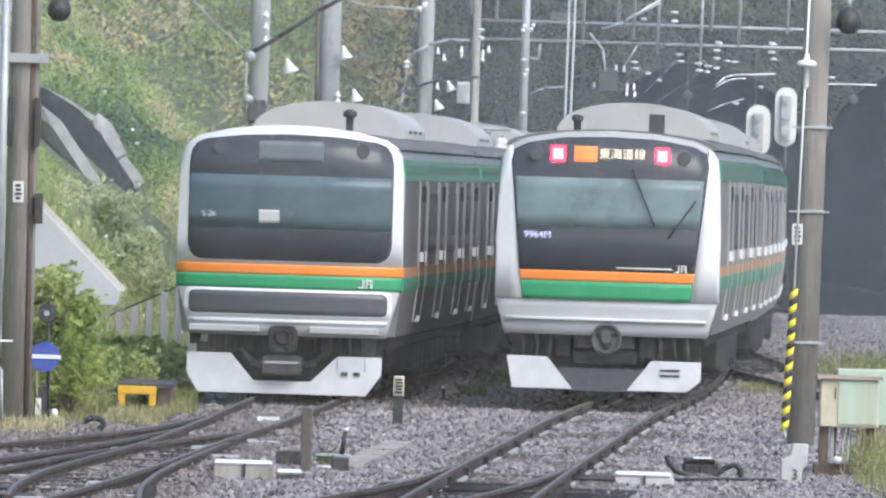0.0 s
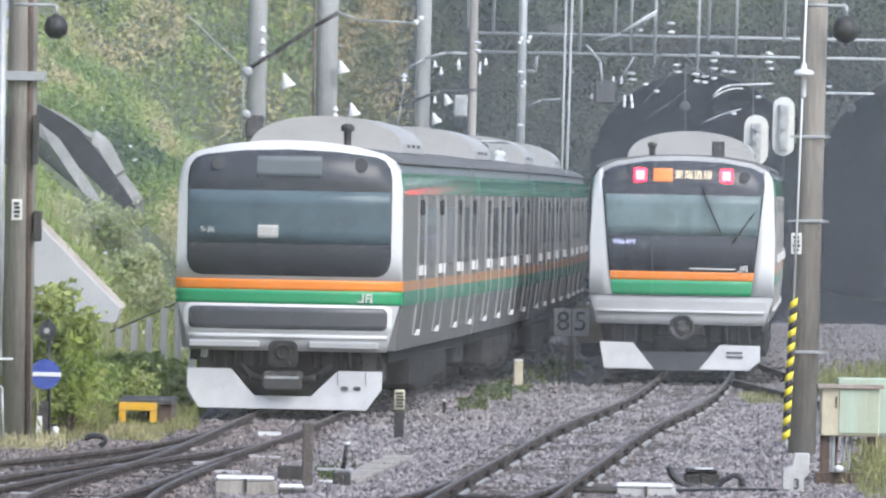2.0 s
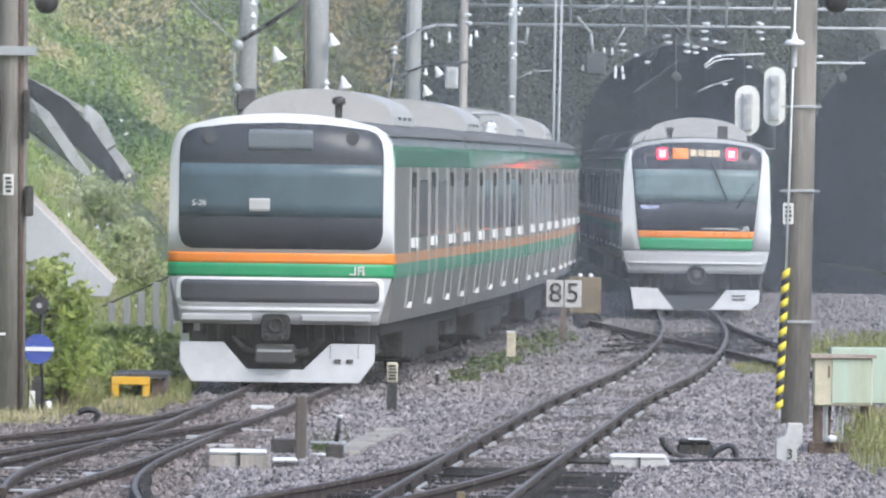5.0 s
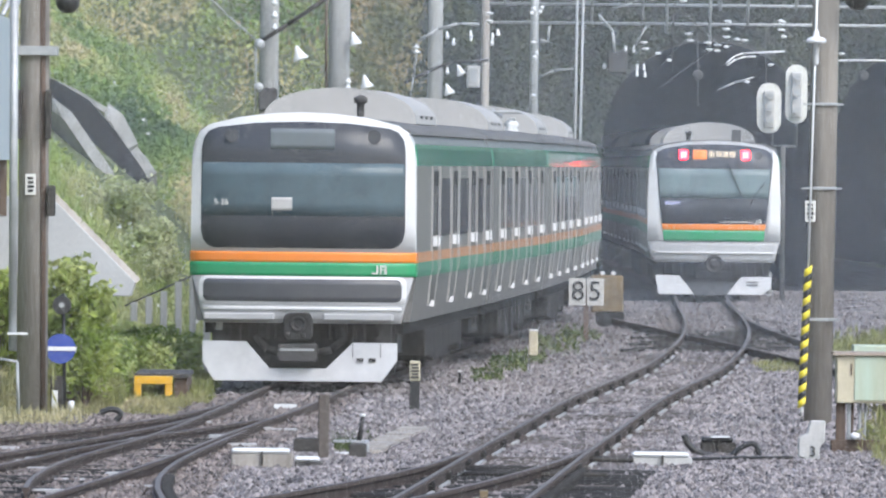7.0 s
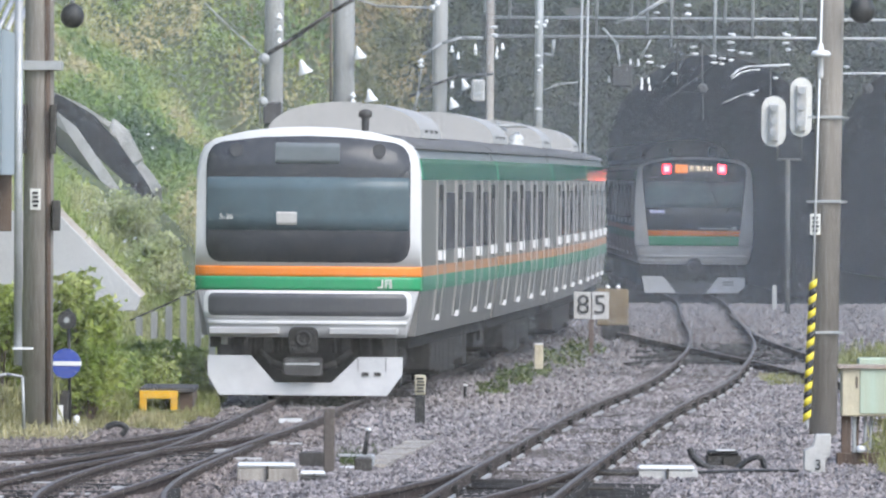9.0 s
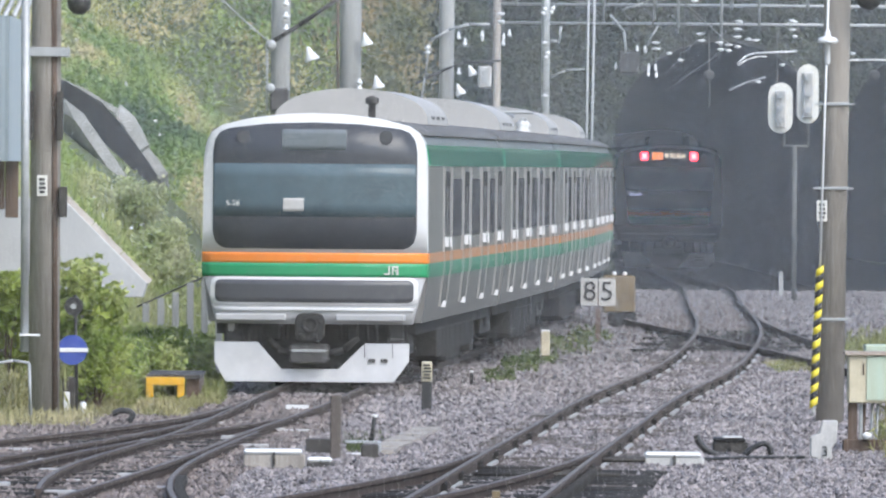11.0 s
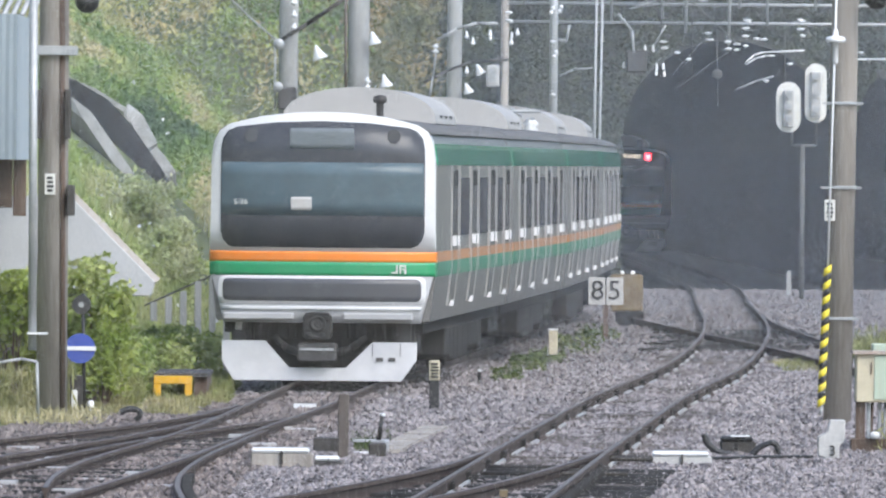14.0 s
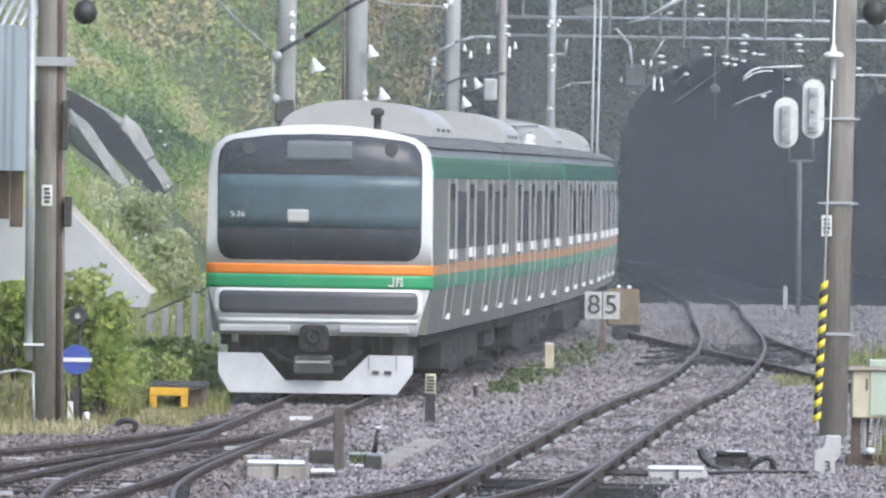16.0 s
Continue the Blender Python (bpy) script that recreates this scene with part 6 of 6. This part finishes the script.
m4 = back_mast("slender grey mast by the end of the siding", (2.322, 238, 5.323), 0, 238, 0.20, 0, "galv")
for q in ((2.244, 237.7, 6.188), (2.43, 237.7, 6.215), (2.321, 237.7, 5.22)):
    insulator(m4, q, 2, 0.06, 0.1, (0, 25, 0))
for q in ((2.303, 237.7, 5.543), (2.32, 237.7, 4.376)):
    insulator(m4, q, 1, 0.08, 0.08)
arm(m4, [(2.439, 237.7, 5.632), (2.625, 237.7, 5.597), (2.658, 237.7, 5.945)], 0.03)
arm(m4, [(2.45, 237.7, 4.825), (2.759, 237.7, 4.978), (3.193, 237.7, 5.01)], 0.02)

m5 = thing("twin_pole", "pair of thin pale steel poles by the parked train", "pole")
for a, b2 in (((3.268, 240, 2.85), (3.303, 240, 7.363)), ((3.38, 240, 2.852), (3.44, 240, 7.365))):
    bm = bmesh.new()
    k = Vector(a) - Vector(b2)
    foot = Vector(a) + k * ((a[2] + 0.3) / -k.z)
    tube(bm, foot, b2, 0.028, 0.028, 8)
    part("tube", bm, "galv", m5)

gantry = thing("catenary_gantry", "grey steel gantry with hanging droppers over the tracks", "gantry")
g0, g1 = (2.487, 243, 6.087), (8.643, 243, 6.011)
for z in (0.0, 0.42):
    arm(gantry, [(g0[0] - 1.2, 243, g0[2] + z), (g1[0] + 4, 243, g0[2] + z)], 0.035, "galv", "chord")
k = 0
x = g0[0] - 1.0
while x < g1[0] + 3.5:
    arm(gantry, [(x, 243, g0[2]), (x + 0.28, 243, g0[2] + 0.42), (x + 0.56, 243, g0[2])], 0.014, "gear", "lattice")
    x += 0.56
for px in (g0[0] - 1.2, g1[0] + 4):
    arm(gantry, [(px, 243, -0.3), (px, 243, g0[2] + 1.5)], 0.09, "concrete", "leg")
for q, yb in (((3.661, 242.6, 6.124), 62), ((4.442, 242.6, 6.44), 38), ((4.801, 242.6, 6.166), 60), ((5.337, 242.6, 5.857), 85), ((6.304, 242.6, 5.58), 108), ((6.546, 242.6, 6.394), 44), ((7.159, 242.6, 6.073), 70), ((8.244, 242.6, 6.393), 46), ((1.717, 242.6, 6.501), 30), ((1.145, 242.6, 6.62), 20)):
    arm(gantry, [q, (q[0] + 0.03, q[1], q[2] + 2.2)], 0.035, "galv", "dropper")
for q in ((5.7, 242.4, 6.759), (5.703, 242.4, 6.556), (5.84, 242.4, 5.824), (5.867, 242.4, 5.672), (6.273, 242.4, 5.628), (6.3, 242.4, 5.476), (4.83, 242.4, 5.619), (4.857, 242.4, 5.48), (7.924, 242.4, 6.107), (7.902, 242.4, 5.93), (6.696, 242.4, 6.115), (6.674, 242.4, 5.937), (6.676, 242.4, 5.76), (7.082, 242.4, 5.69), (6.476, 242.4, 5.58)):
    insulator(gantry, q, 1, 0.10, 0.055)
for q in ((4.428, 242.4, 5.424), (4.605, 242.4, 5.426), (4.687, 242.4, 5.022), (4.838, 242.4, 5.024), (4.103, 242.4, 5.14), (4.204, 242.4, 5.142)):
    insulator(gantry, q, 1, 0.035, 0.16)
for q in ((5.147, 242.4, 5.379), (5.401, 242.4, 5.229), (6.724, 242.4, 6.088), (6.916, 242.4, 5.709), (7.888, 242.4, 6.135), (7.954, 242.4, 5.781), (1.38, 242.4, 6.236), (1.382, 242.4, 6.033), (9.261, 242.4, 5.411), (9.452, 242.4, 5.261), (5.707, 242.4, 6.573), (5.011, 242.4, 6.593), (6.036, 242.4, 4.943), (7.139, 242.4, 4.762), (6.475, 242.4, 5.453), (6.677, 242.4, 5.543), (7.68, 242.4, 5.146)):
    insulator(gantry, q, 1, 0.075, 0.055)
for q in ((3.947, 242.4, 5.053), (4.124, 242.4, 4.991), (4.682, 242.4, 4.894), (4.86, 242.4, 4.87), (2.354, 242.4, 6.345), (2.423, 242.4, 5.636), (1.435, 242.4, 5.705), (0.955, 242.4, 5.65)):
    insulator(gantry, q, 1, 0.04, 0.14)
for q, r in (((6.029, 242.4, 5.892), (6.054, 242.4, 4.247)), ((7.548, 242.4, 5.904), (7.569, 242.4, 4.765)), ((5.481, 242.4, 6.394), (5.466, 242.4, 5.002)), ((8.877, 242.4, 5.914), (8.895, 242.4, 5.155)), ((4.759, 242.4, 6.389), (4.804, 242.4, 5.44))):
    arm(gantry, [q, r], 0.018, "gear", "hanger")
arm(gantry, [(6.666, 242.2, 5.201), (6.853, 242.2, 5.368), (7.042, 242.2, 5.434), (7.99, 242.2, 5.486)], 0.022, "insul", "steady_arm")
arm(gantry, [(6.679, 242.2, 5.151), (6.88, 242.2, 5.293), (7.106, 242.2, 5.359), (7.334, 242.2, 5.362)], 0.018, "insul", "steady_arm")
arm(gantry, [(6.485, 242.2, 4.604), (6.862, 242.2, 4.774), (7.303, 242.2, 4.907)], 0.018, "galv", "steady_arm")
arm(gantry, [(4.056, 242.2, 6.378), (4.56, 242.2, 6.537), (5.375, 242.2, 7.004)], 0.022, "galv", "steady_arm")
arm(gantry, [(4.622, 242.2, 6.601), (5.374, 242.2, 7.08)], 0.022, "insul", "steady_arm")
arm(gantry, [(3.805, 242.2, 6.273), (4.126, 242.2, 5.898), (4.171, 242.2, 5.418)], 0.03, "galv", "steady_arm")
arm(gantry, [(4.883, 242.2, 6.035), (4.637, 242.2, 5.589)], 0.025, "galv", "steady_arm")
arm(gantry, [(9.005, 242.2, 5.285), (9.384, 242.2, 5.303), (10.269, 242.2, 5.304)], 0.022, "insul", "steady_arm")
for q, r in (((6.032, 242, 4.937), 0.12), ((9.735, 242, 4.965), 0.12)):
    bm = bmesh.new()
    lathe(bm, [(r * 0.5, 0), (r, 0.02), (r, 0.06), (r * 0.4, 0.08)], 16, pose(*q, 90, 0, 0))
    part("tension_wheel", bm, "gear", gantry, "pale tension wheel")
p = (4.264, 242.3, 5.268)
bm = bmesh.new()
box(bm, p[0] - 0.25, p[0] + 0.2, 242.2, 242.5, p[2] - 0.3, p[2] + 0.2)
part("switch_case", bm, "gear", gantry, "grey switch case", bevel=0.03)

# overhead wires
for nm, a, b2, r in (("contact wire", (2.2, 95, 5.25), (6.3, 300, 5.0), 0.009), ("messenger wire", (2.2, 95, 6.3), (6.3, 300, 5.5), 0.008)):
    th = thing("overhead_wire", "thin " + nm + " above the main line", "wire")
    arm(th, [a, (along(MAIN, 150) - 0.1, 150, a[2] - 0.05), (along(MAIN, 200), 200, (a[2] + b2[2]) / 2), b2], r, "wire", "strand")

# ---- rain threads added as haze over the tracks ----
def drizzle(name, label, n, y0, y1, width, seed, mat):
    """Haze as hair-wide rain threads, evenly spread from the ground up past the wires."""
    r = np.random.RandomState(seed)
    pts, tall = [], []
    for i in range(n):
        u = 0.125 * ((i + 0.8 * r.rand()) / n - 0.5)
        z = -0.3
        while z < 11:
            l = r.uniform(1.5, 3.5)
            y = y0 + (y1 - y0) * r.rand()
            pts.append((u * y, y, z))
            tall.append(l)
            z += l + 0.01
    p = np.array(pts)
    m = len(p)
    a = r.rand(m) * 2 * math.pi
    V = []
    for z in (np.zeros(m), np.array(tall)):
        for k in range(3):
            V.append(p + np.stack([np.cos(a + k * 2.094) * width / 2, np.sin(a + k * 2.094) * width / 2, z], 1))
    V = np.stack(V, 1).reshape(-1, 3)
    i = np.arange(m) * 6
    F = np.concatenate([np.stack([i + k, i + (k + 1) % 3, i + 3 + (k + 1) % 3, i + 3 + k], 1) for k in range(3)])
    return tagged(new(name, arrays(name, V.tolist(), F.tolist(), mat)), label, "rain", kind="stuff")


drizzle("drizzle", "pale threads standing in for rain haze over the near tracks", 6800, 90, 140, 0.00014, 51, "rain")
drizzle("drizzle", "bluish threads standing in for rain haze before the tunnels", 13200, 147, 262, 0.0003, 52, "hazefar")

motions()
